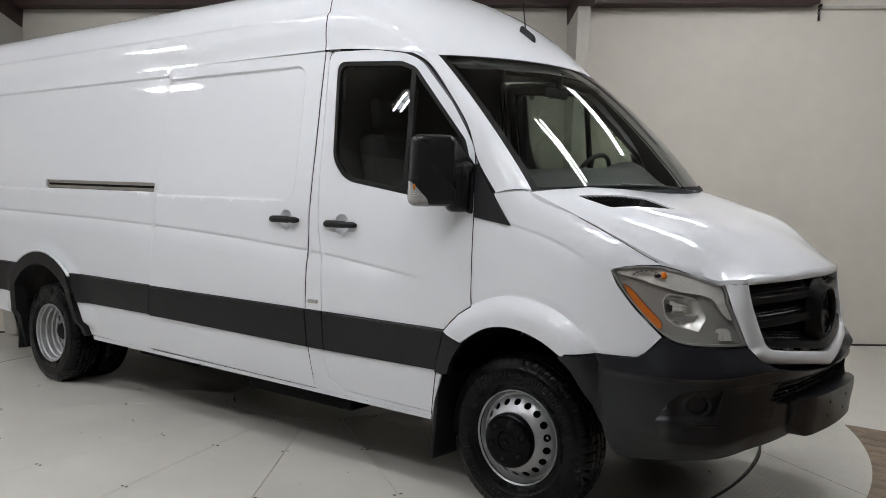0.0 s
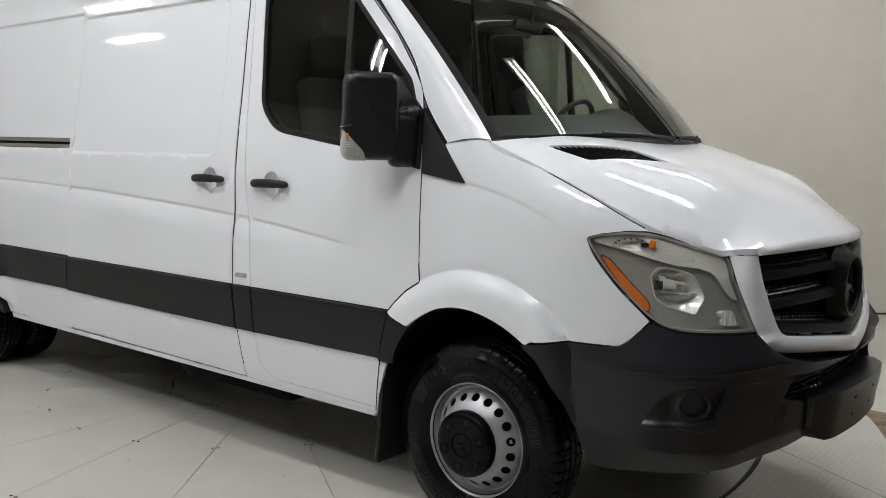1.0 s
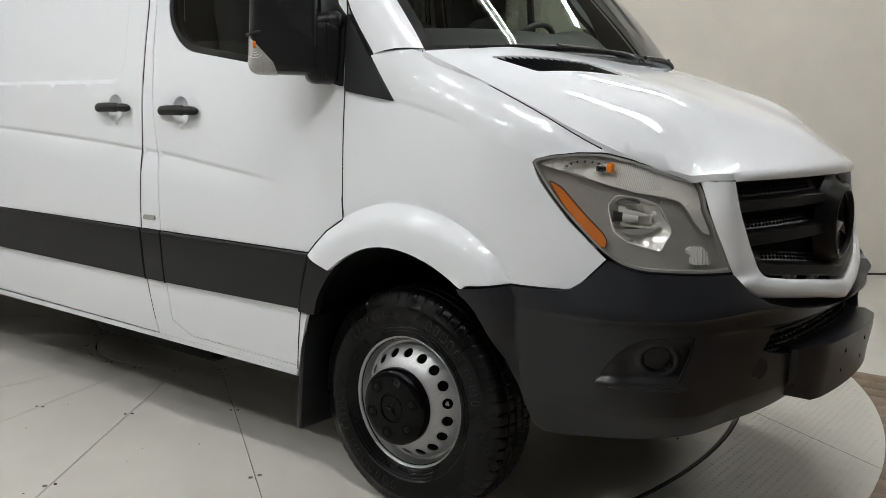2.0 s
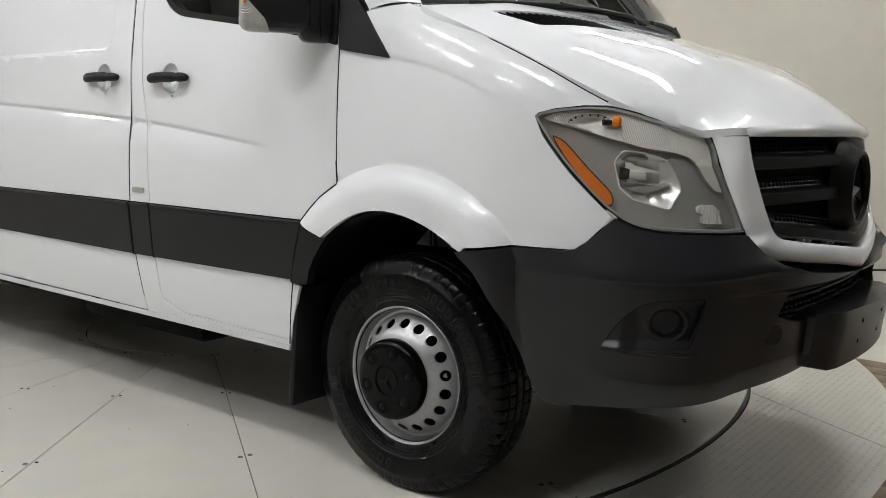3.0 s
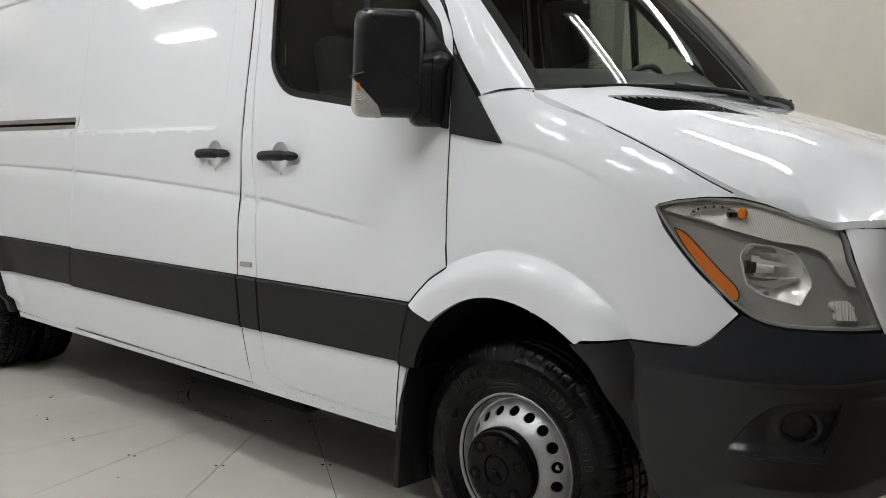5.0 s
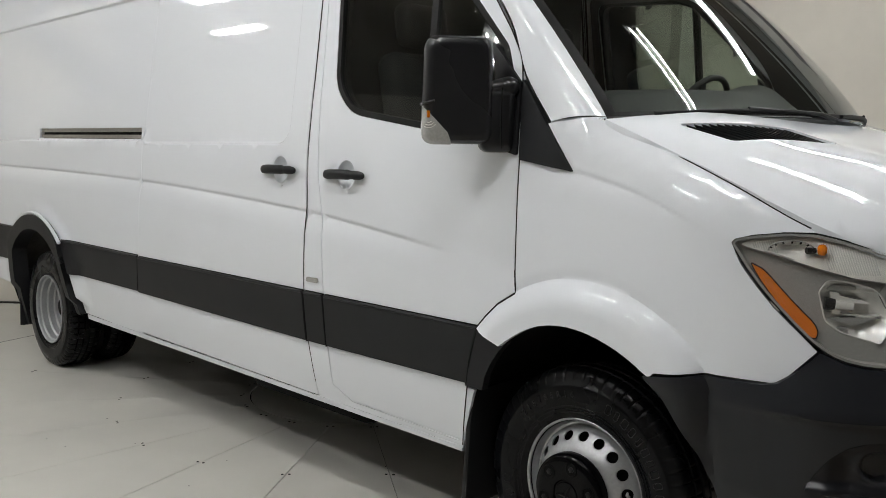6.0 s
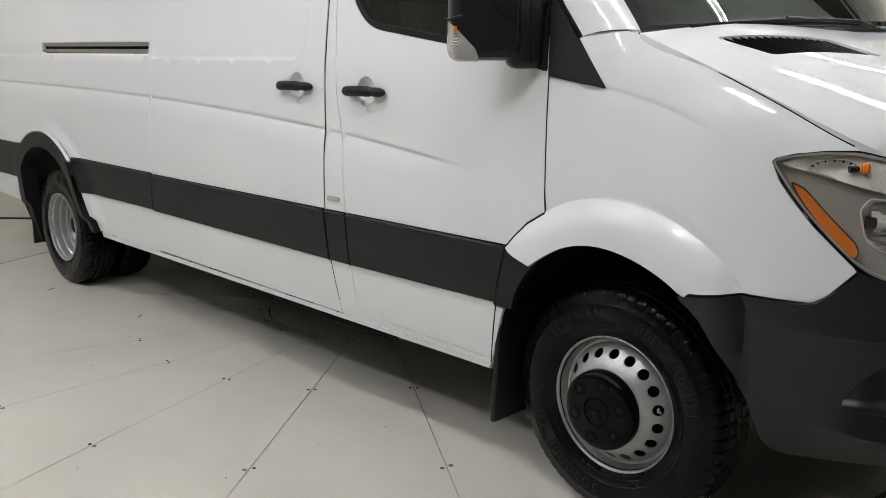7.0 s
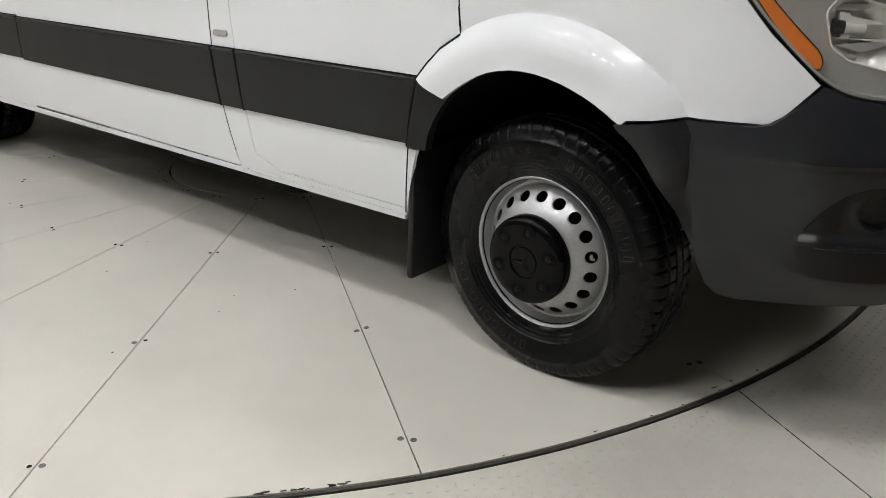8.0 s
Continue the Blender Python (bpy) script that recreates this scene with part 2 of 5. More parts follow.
def curve(keys, t):
    """A smooth curve through (place, value) pairs."""
    if t <= keys[0][0]:
        return keys[0][1]
    for n in range(len(keys) - 1):
        (a, p), (b, q) = keys[n], keys[n + 1]
        if t <= b:
            lo, hi = keys[max(n - 1, 0)], keys[min(n + 2, len(keys) - 1)]
            m = (q - lo[1]) / (b - lo[0])
            k = (hi[1] - p) / (hi[0] - a)
            w, s = b - a, (t - a) / (b - a)
            return ((2 * s**3 - 3 * s * s + 1) * p + (s**3 - 2 * s * s + s) * w * m + (3 * s * s - 2 * s**3) * q + (s**3 - s * s) * w * k)
    return keys[-1][1]


FLANK = [(0.2, 0.90), (0.40, 0.945), (0.5, 0.962), (0.65, 0.976), (0.86, 0.985), (1.02, 0.987), (1.33, 0.976), (1.585, 0.951), (1.805, 0.921),
         (2.06, 0.890), (2.32, 0.855), (2.6, 0.812)]
X0 = 0.30


def fender_top(x):
    """The height of the edge between fender and bonnet."""
    return curve([(-0.1, 1.62), (0.05, 1.549), (0.4, 1.40), (0.7, 1.249), (0.9, 1.168)], x)


def half_width(x, z):
    w = curve(FLANK, z)
    if x > -0.1 and z > 1.1:
        w -= 0.055 * min(1.0, max(0.0, 1 - (fender_top(x) - z) / 0.15)) ** 2.2 * smooth(-0.1, 0.12, x)
    return w


def plan(z):
    """Nose length and the two powers of its rounded plan at a height."""
    k = smooth(0.75, 1.15, z)
    reach = curve([(0.2, 0.62), (0.3, 0.72), (0.42, 0.78), (0.6, 0.80), (0.8, 0.80), (1.0, 0.80), (1.2, 0.79)], z)
    return reach, 2.5 - 0.5 * k, 3.0 - 0.4 * k


def nose_y(x, z):
    w = half_width(x, z)
    if x <= X0:
        return w
    a, p, q = plan(z)
    t = (x - X0) / a
    return w * max(0.0, 1 - t**p) ** (1 / q) if t < 1 else -1.0


CREASE = [(-5.95, 1.317), (-5.14, 1.307), (-2.953, 1.267), (-1.412, 1.188), (-0.551, 1.097)]
FENDER_CREASE = [(-0.017, 1.387), (0.213, 1.327), (0.422, 1.24), (0.502, 1.199)]
HUB = Vector((0.0, 0.38))
REAR = -4.325


def flare_crest(a):
    """The radius of the flare's crisp outer edge round the front wheel, by angle."""
    return curve([(0.1, 0.470), (0.4, 0.505), (0.6, 0.548), (0.72, 0.602), (0.86, 0.656), (1.05, 0.676), (1.28, 0.685), (1.6, 0.684), (1.8, 0.672), (2.0, 0.656), (2.4, 0.632)], a)


def recess(x, z, x0, x1, z0, z1, r=0.05, soft=0.014):
    """1 inside a rounded rectangle, 0 outside, with a soft rim."""
    cx, cz, hx, hz = (x0 + x1) / 2, (z0 + z1) / 2, (x1 - x0) / 2 - r, (z1 - z0) / 2 - r
    dx, dz = max(abs(x - cx) - hx, 0), max(abs(z - cz) - hz, 0)
    return smooth(0, soft, r - math.hypot(dx, dz))


def fold(zc, z, below, above):
    """A pressed crease at zc: the sheet leans in up to it and returns slowly above."""
    if z < zc:
        return min(1.0, max(0.0, (z - zc + below) / below)) ** 2
    return 0.50 + 0.50 * smooth(zc + 0.016, zc, z) if z < zc + 0.016 else 0.50 * (1 - smooth(zc + 0.016, zc + above, z))


def flank_relief(x, z, flare=True):
    """How far creases, pressings and flares stand out of the plain flank."""
    out = 0.0
    if x < -0.4:
        zc = curve(CREASE, x)
        out -= 0.0160 * fold(zc, z, 0.10, 0.26) * smooth(-0.5, -0.8, x)
    if -0.1 < x < 0.5:
        zc = curve(FENDER_CREASE, x)
        out -= 0.009 * fold(zc, z, 0.07, 0.12) * smooth(0.46, 0.1, x)
    if x < -1.4:
        out -= 0.014 * (recess(x, z, -3.4, -1.52, 1.463, 2.240, 0.09) if x > -2.88 else recess(x, z, -5.70, -2.3, 1.481, 2.266, 0.06))
    d = math.hypot(x - 0.012, z - HUB.y)
    if flare and d < 0.76 and z > 0.42:
        crest = flare_crest(math.atan2(z - HUB.y, x - 0.012))
        k = min(1.0, max(0.0, (crest - d) / 0.085))
        rise = 0.046 * (1 - (1 - k) ** 2.2) if d < crest else 0.0
        hollow = 0.005 * smooth(crest + 0.036, crest, d) if d >= crest else 0.005 * (1 - k)
        out += (rise - hollow) * smooth(-0.62, -0.4, x) * smooth(0.80, 0.55, x) * smooth(0.43, 0.58, z)
    d = math.hypot(x - REAR, z - HUB.y)
    if d < 0.75 and z > 0.5:
        out += 0.03 * (1 - smooth(0.62, 0.69, d))
    return out


LENGTH = 1.35


def nose(u, z, inward=0.0, side=-1, flare=True):
    """The body's skin: u runs along the flank (there u is x), round the corner and across the front; z is the height."""
    across = 1.0
    if u > X0 + LENGTH:
        u, across = 2 * (X0 + LENGTH) - u, -1.0
    a, p, q = plan(z)
    if u <= X0:
        x, y, normal = u, half_width(u, z) + flank_relief(u, z, flare), Vector((0, 1))
    else:
        phi = min((u - X0) / LENGTH, 1.0) * math.pi / 2
        x = X0 + a * math.sin(phi) ** (2 / p)
        y = (half_width(x, z) + flank_relief(x, z, flare)) * max(math.cos(phi), 0.0) ** (2 / q)
        normal = Vector((math.sin(phi), math.cos(phi)))
    x -= normal.x * inward
    y -= normal.y * inward
    return Vector((x, side * across * y, z))


def skin(side=-1, out=0.0, flare=True):
    return lambda u, z, inward: nose(u, z, inward - out, side, flare)


def fold_points():
    """Places along creases, pressings and the wheel lip, so that the sheets fold there cleanly."""
    out = []
    for x in np.arange(-5.94, -0.5, 0.05):
        zc = curve(CREASE, x)
        out += [(x, zc + d) for d in (0.10, 0.05, 0.022, 0.016, 0.012, 0.008, 0.004, 0.0, -0.004, -0.02, -0.04, -0.06, -0.085, -0.10)]
    for x0, x1, z0, z1, r in ((-3.4, -1.52, 1.463, 2.240, 0.09), (-5.70, -2.3, 1.481, 2.266, 0.06)):
        for d in (-0.005, 0.0, 0.0035, 0.007, 0.0105, 0.014, 0.02):
            q = max(r - d, 0.01)
            loop = [p for cx, cz, a in ((x1 - r, z1 - r, 0), (x0 + r, z1 - r, 90), (x0 + r, z0 + r, 180), (x1 - r, z0 + r, 270)) for p in arc(cx, cz, q, a, a + 90, 6)]
            out += [tuple(p) for p in dense(loop, 0.05) if (p[0] > -2.88) == (x1 > -2.0)]
    return out


def wing_points():
    out = []
    for dr in (-0.085, -0.065, -0.045, -0.03, -0.018, -0.008, -0.0015, 0.0015, 0.012, 0.024, 0.036, 0.044):
        for k in range(121):
            a = radians(30 + 120 * k / 120)
            r = flare_crest(a) + dr
            out.append((0.012 + r * math.cos(a), HUB.y + r * math.sin(a)))
    for u in np.arange(-0.1, 0.5, 0.02):
        zc = curve(FENDER_CREASE, u)
        out += [(u, zc + d) for d in (0.08, 0.04, 0.022, 0.016, 0.012, 0.008, 0.004, 0.0, -0.004, -0.02, -0.035, -0.05, -0.07)]
    return out


FOLDS = fold_points()
WING_FOLDS = wing_points()


# ---- the van ----
van = thing("van", (0, 0, 0), "white high-roof cargo van with dark grey side mouldings on the turntable", "van")
R, L = -1, 1


def side_panel(name, outline, side=R, holes=(), step=(0.06, 0.04), mat=PAINT, parent=van, out=0.0, depth=0.02, label=""):
    if side == L:
        step = (0.12, 0.08)
    wing = name == "front_wing"
    extra = () if side == L else (WING_FOLDS if wing else FOLDS)
    return part(name, panel(skin(side, out, wing), outline, step, depth, holes, (side == L), extra), mat, parent, label)


ARCH = 0.535
DOOR = [(-1.338, 2.298, 0.05), (-0.999, 2.284), (-0.764, 2.245, 0.05), (-0.654, 2.198, 0.05), (-0.429, 1.975), (-0.324, 1.837), (-0.267, 1.748, 0.03), (-0.251, 1.663, 0.02), (-0.235, 1.412), (-0.229, 1.069),
        (-0.224, 0.998), (-0.299, 0.953), (-0.38, 0.862), (-0.428, 0.659), (-0.479, 0.440, 0.01), (-1.103, 0.448, 0.06), (-1.216, 0.499, 0.03), (-1.232, 0.65), (-1.248, 0.856), (-1.26, 1.118), (-1.297, 1.334), (-1.318, 1.644)]
WINDOW = [(-1.261, 2.227, 0.06), (-0.799, 2.198, 0.03), (-0.699, 2.161, 0.03), (-0.334, 1.782, 0.02), (-0.29, 1.668, 0.02), (-0.289, 1.461, 0.02), (-0.671, 1.53), (-1.12, 1.596, 0.11), (-1.225, 1.707, 0.06)]


def grown(points, d):
    """The outline moved outwards by d."""
    loop, n = [Vector(p[:2]) for p in points], len(points)
    area = sum(loop[i - 1].x * loop[i].y - loop[i].x * loop[i - 1].y for i in range(n))
    s = 1 if area > 0 else -1
    out = []
    for i in range(n):
        a, b = (loop[i] - loop[i - 1]).normalized(), (loop[(i + 1) % n] - loop[i]).normalized()
        na, nb = Vector((a.y, -a.x)) * s, Vector((b.y, -b.x)) * s
        m = (na + nb) / max(0.35, 1 + na.dot(nb))
        out.append((*(loop[i] + m * d), *points[i][2:]))
    return out


def door_handle(x, z, side, parent):
    """A black grab bar over a round hollow."""
    y = half_width(x, z) + flank_relief(x, z)

    def grip(u, v):
        t, a = 2 * u - 1, 2 * math.pi * v
        full = max(0.0, 1 - abs(t) ** 9) ** 0.5 * (1 - 0.10 * math.exp(-((t - 0.52) / 0.07) ** 2))
        thick = 0.0185 * full * (1.06 if t < 0.4 else 0.97)
        return Vector((x + 0.127 * t, side * (y + 0.030 - 0.016 * t * t + 0.014 * full * math.cos(a)), z + thick * math.sin(a) + 0.003 * (1 - t * t)))
    bm = sheet(grip, 48, 16)
    bmesh.ops.remove_doubles(bm, verts=bm.verts, dist=1e-5)
    bmesh.ops.recalc_face_normals(bm, faces=bm.faces)
    part("door_handle", bm, TRIM, parent, "black plastic pull handle")

    def bowl(u, v):
        r, a = 0.0575 * u, 2 * math.pi * v
        xx, zz = x + r * math.cos(a) * 0.955, z + r * math.sin(a)
        return Vector((xx, side * (half_width(xx, zz) + flank_relief(xx, zz) + 0.0008 - 0.030 * max(0.0, 1 - u * u) ** 0.8), zz))
    b = sheet(bowl, 10, 36)
    bmesh.ops.remove_doubles(b, verts=b.verts, dist=1e-5)
    bmesh.ops.recalc_face_normals(b, faces=b.faces)
    if side * sum((f.normal.y for f in b.faces)) < 0:
        bmesh.ops.reverse_faces(b, faces=b.faces)
    part("handle_recess", b, PAINT, parent)
    part("key_spot", lathe([(0, 0.002), (0.004, 0.002), (0.004, -0.002)], 10, centre=(x + 0.01, side * (y + 0.001), z - 0.066)), SILVER, parent)


def front_door(side):
    hole = rounded(grown(WINDOW, 0.012), 0.03)
    grip = circle(-1.118, 1.348, 0.054, 32, 0.0565)
    door = side_panel("front_door", rounded(DOOR), side, [hole, grip] if side == R else [hole], label="white front door")
    part("window_seal", panel(skin(side, -0.002), rounded(grown(WINDOW, 0.0105), 0.03), (0.08, 0.03), 0.03, [rounded(grown(WINDOW, -0.011), 0.03)], flip=side == L), SEAL, door)
    part("window_pane", panel(skin(side, -0.012), rounded(grown(WINDOW, -0.006), 0.03), (0.03, 0.03), 0.0, flip=side == L), SIDEGLASS, door).visible_shadow = False
    bar = [(-0.722, 2.168), (-0.690, 2.148), (-0.672, 1.538), (-0.705, 1.544)]
    part("window_divider", panel(skin(side, -0.003), [Vector(p) for p in bar], (0.05, 0.06), 0.02, flip=side == L), SEAL, door)
    part("door_moulding", panel(skin(side, 0.010, False), rounded([(-1.243, 0.862, 0.006), (-0.384, 0.862, 0.006), (-0.429, 0.657, 0.006), (-1.231, 0.653, 0.006)]), (0.09, 0.04), 0.02, flip=side == L), TRIM, door, "dark grey protective moulding")
    rolled_edges(side, [(-1.240, 0.862), (-0.387, 0.862)], door)
    gap_line([p[:2] for p in rounded(grown(DOOR, 0.003)) if p[0] > -1.345 and (p[1] > 2.2 or p[0] > -0.7 and p[1] > 0.5)], side, door)
    part("door_jamb", panel(skin(side, -0.003, False), [Vector(p) for p in ((-1.35, 2.29), (-1.33, 1.644), (-1.31, 1.334), (-1.275, 1.118), (-1.262, 0.856), (-1.246, 0.65), (-1.231, 0.49), (-1.21, 0.49), (-1.222, 0.65), (-1.238, 0.856), (-1.25, 1.118), (-1.287, 1.334), (-1.308, 1.644), (-1.328, 2.29))], (0.03, 0.06), 0.0, flip=side == L), PAINT, door)
    part("door_jamb", panel(skin(side, -0.004, False), [Vector(p) for p in ((-1.245, 0.53), (-1.235, 0.485), (-1.112, 0.428), (-0.475, 0.421), (-0.470, 0.455), (-1.10, 0.462), (-1.205, 0.51))], (0.08, 0.02), 0.0, flip=side == R), PAINT, door)
    inner = rounded(grown(DOOR, -0.03))
    part("inner_trim", panel(skin(side, -0.06, False), inner, (0.15, 0.1), 0.0, [rounded(grown(WINDOW, 0.0), 0.03)], flip=side == L), INSIDE, door)
    if side == R:
        door_handle(-1.118, 1.348, side, door)
    return door


def gap_line(points, side, parent=van, radius=0.0022, sunk=0.0012):
    """The dark rubber that shows in the joint round a door or flap."""
    line = [nose(p[0], p[1], sunk, side, False) for a, b in zip(points, points[1:]) for k in range(4) for p in [Vector(a).lerp(Vector(b), k / 4)]]
    return part("joint_seal", tube(line, radius, 6), SEAL, parent)


def wing_top(u):
    """The height of the wing's upper edge, along its own surface."""
    return fender_top(nose(u, fender_top(u)).x) - 0.004 - 0.006 * smooth(0.5, 0.7, u)


def fender(side):
    """Front wing with the wheel opening and its flared lip."""
    top = [(-0.128, 1.534), (0.023, 1.552)] + [(u, wing_top(u)) for u in (0.1, 0.2, 0.3, 0.36, 0.42, 0.48, 0.54, 0.6, 0.65, 0.69)] + [(0.726, 1.2485)]
    lamp = [(0.649, 1.2475), (0.616, 1.2430), (0.576, 1.2385), (0.528, 1.226), (0.519, 1.216), (0.545, 1.164), (0.631, 1.054), (0.729, 0.951)]
    lower = [(0.642, 0.884), (0.599, 0.861), (0.416, 0.860), (0.312, 0.843)]
    wheel = []
    for k in range(17):
        a = 57 + 64 * k / 16
        wheel += [tuple(p) for p in arc(0.012, 0.38, ARCH + curve([(57, 0.0), (72, 0.006), (90, 0.012), (102, 0.006), (113, -0.010), (121, -0.020)], a), a, a + 1, 1)[:1]]
    back = [(-0.372, 0.860), (-0.295, 0.946), (-0.218, 0.992), (-0.223, 1.069), (-0.229, 1.430), (-0.024, 1.396)]
    ob = side_panel("front_wing", [Vector(p) for p in top + lamp + lower + wheel + back], side, step=(0.025, 0.025), label="white front wing with flared wheel arch")
    tri = [(-0.229, 1.421), (-0.018, 1.387), (-0.124, 1.526), (-0.242, 1.676)]
    part("sail_panel", panel(skin(side, 0.008), rounded(tri, 0.008), (0.04, 0.04), 0.03, flip=side == L), TRIM, ob, "black triangular corner trim")
    return ob


def rolled_edges(side, corners, parent, out=0.010):
    """The rounded upper edge of a moulding and the shadow joint over it."""
    (xa, za), (xb, zb) = corners[:2]
    for dz, o, r, mt in ((-0.0055, out - 0.0015, 0.0058, TRIM), (0.0022, 0.0015, 0.0024, HOLEBLACK)):
        line = [nose(xa + (xb - xa) * k / 24, za + (zb - za) * k / 24 + dz, -o, side, False) for k in range(25)]
        part("moulding_edge", tube(line, r, 8), mt, parent)


def moulding(side, name, corners, parent=van, radius=0.006, out=0.010):
    rolled_edges(side, corners, parent, out)
    return part(name, panel(skin(side, out), rounded(corners, radius), (0.09, 0.04), 0.02, flip=side == L), TRIM, parent, "dark grey protective moulding")


def flank(side):
    """Everything behind the front door on one side."""
    fr = front_door(side)
    pillar = side_panel("door_pillar", rounded([(-1.374, 2.302), (-1.345, 2.302), (-1.325, 1.644), (-1.304, 1.334), (-1.267, 1.119), (-1.255, 0.857), (-1.239, 0.650), (-1.224, 0.492), (-1.104, 0.441), (-0.482, 0.433),
                                            (-0.485, 0.406), (-1.33, 0.411), (-1.369, 0.653), (-1.386, 0.856), (-1.375, 1.209)]), side, label="white door pillar and sill")
    moulding(side, "pillar_moulding", [(-1.380, 0.862), (-1.255, 0.862), (-1.241, 0.653), (-1.364, 0.653)], pillar)
    part("side_marker", panel(skin(side, 0.006), rounded([(-1.364, 0.904), (-1.287, 0.905), (-1.285, 0.923), (-1.362, 0.922)], 0.0088), (0.012, 0.006), 0.012, flip=side == L), INDICATOR, pillar, "small clear oval marker")
    part("side_marker_rim", panel(skin(side, 0.003), rounded([(-1.3655, 0.9025), (-1.2855, 0.9035), (-1.2835, 0.9245), (-1.3635, 0.9235)], 0.010), (0.012, 0.006), 0.012, flip=side == L), HOUSING, pillar)
    for a, b in (((-1.3875, 0.866), (-1.3715, 0.650)), ((-1.2490, 0.866), (-1.2360, 0.650))):
        part("moulding_joint", tube([nose(a[0] + (b[0] - a[0]) * k / 6, a[1] + (b[1] - a[1]) * k / 6, -0.0055, side, False) for k in range(7)], 0.0058, 8), HOLEBLACK, pillar)
    grip = circle(-1.573, 1.358, 0.054, 32, 0.0565)
    slide = [(-1.384, 2.305), (-2.865, 2.315), (-2.893, 1.208), (-2.955, 0.437), (-1.337, 0.421, 0.01), (-1.376, 0.653), (-1.393, 0.857), (-1.386, 1.208)]
    if side == R:
        door = side_panel("sliding_door", rounded(slide), side, [grip], label="white panelled sliding cargo door")
        door_handle(-1.573, 1.358, side, door)
    else:
        door = side_panel("side_door", rounded(slide), side, label="white panelled cargo side")
    gap_line([(-1.3795, 2.305), (-1.3805, 1.208), (-1.3895, 0.857), (-1.3725, 0.653), (-1.333, 0.421)], side, door)
    moulding(side, "door_moulding", [(-2.913, 0.862), (-1.395, 0.862), (-1.378, 0.653), (-2.931, 0.665)], door)
    slot = [(-4.399, 1.562), (-2.93, 1.552), (-2.931, 1.492), (-4.399, 1.499)]
    wheel = [tuple(p) for p in arc(REAR, 0.38, 0.57, 25, 152, 20)]
    rear = [(-2.8665, 2.315), (-5.95, 2.315), (-5.95, 0.52, 0.1), (-4.90, 0.47)] + wheel[::-1] + [(-3.722, 0.437), (-2.9565, 0.421), (-2.8945, 1.208)]
    q = side_panel("rear_quarter", rounded(rear), side, [rounded(slot, 0.01)] if side == R else [], label="white rear quarter panel")
    moulding(side, "rear_moulding", [(-3.925, 0.871), (-2.921, 0.867), (-2.939, 0.671), (-3.837, 0.671)], q)
    moulding(side, "tail_moulding", [(-5.94, 0.894), (-4.755, 0.891), (-4.78, 0.655), (-5.94, 0.655)], q)
    if side == R:
        for dz, w, ww in ((0.020, 0.030, 0.024), (-0.018, 0.022, 0.020)):
            part("slide_rail", panel(skin(side, -0.008), [Vector(p) for p in ((-4.39, 1.531 + dz - ww / 2), (-2.94, 1.522 + dz - ww / 2), (-2.94, 1.522 + dz + ww / 2), (-4.39, 1.531 + dz + ww / 2))], (0.2, 0.02), w), ALUMINIUM, q, "bare metal sliding door rail")
        part("rail_channel", panel(skin(side, -0.035), [Vector(p) for p in ((-4.42, 1.47), (-2.91, 1.46), (-2.91, 1.58), (-4.42, 1.585))], (0.2, 0.05), 0.0), SEAL, q)
    # black flare round the twin rear wheels
    ring = [tuple(p) for p in arc(REAR, 0.38, 0.628, 52, 138, 18)]
    ins = [tuple(p) for p in arc(REAR, 0.38, 0.535, 138, 46, 18)]
    flare = ring + [(-4.80, 0.76), (-4.83, 0.29), (-4.80, 0.21), (-4.745, 0.21)] + ins + [(-3.785, 0.425), (-3.735, 0.425)]
    part("rear_arch_flare", panel(skin(side, 0.034), rounded([p for p in flare], 0.02), (0.05, 0.05), 0.10, flip=side == L), TRIM, van, "black plastic wheel arch flare")
    lip = [nose(x, z, -0.028, side, False) for x, z in [tuple(p) for p in arc(REAR, 0.38, 0.640, 48, 122, 24)]]
    part("arch_lip", tube(lip, 0.011, 8), PAINT, van, "white rolled arch edge")
    # seals behind the gaps
    for gap in ([(-1.40, 2.33), (-1.36, 2.33), (-1.37, 0.85), (-1.31, 0.41), (-1.36, 0.41), (-1.41, 0.85)],
                [(-2.90, 2.325), (-2.84, 2.325), (-2.87, 1.2), (-2.93, 0.42), (-2.99, 0.42), (-2.925, 1.2)]):
        part("door_seal", panel(skin(side, -0.014), [Vector(p) for p in gap], (0.1, 0.08), 0.0, flip=side == L), SEAL if gap[0][0] > -2 else PAINT, van)
    rocker = [(-0.49, 0.412), (-0.49, 0.392), (-3.70, 0.402), (-3.70, 0.431)]
    part("rocker_sill", panel(skin(side, 0.002), [Vector(p) for p in rocker], (0.2, 0.012), 0.05, flip=side == R), PAINT, van, "white sill rail")
    part("sill_seal", panel(skin(side, -0.014), [Vector(p) for p in ((-0.49, 0.43), (-0.49, 0.39), (-3.70, 0.395), (-3.70, 0.45))], (0.2, 0.03), 0.0, flip=side == R), PAINT, van)
    # behind the front wheel
    part("arch_moulding", panel(skin(side, 0.016, False), rounded([(-0.374, 0.860), (-0.249, 0.829), (-0.285, 0.790), (-0.318, 0.745), (-0.343, 0.700), (-0.357, 0.648), (-0.436, 0.648)], 0.004), (0.03, 0.03), 0.03, flip=side == L), TRIM, van, "dark grey protective moulding")
    part("wing_foot", panel(skin(side, 0.002, False), rounded([(-0.447, 0.640), (-0.404, 0.638), (-0.416, 0.612), (-0.474, 0.43), (-0.484, 0.41)], 0.003), (0.03, 0.03), 0.012, flip=side == L), PAINT, van)
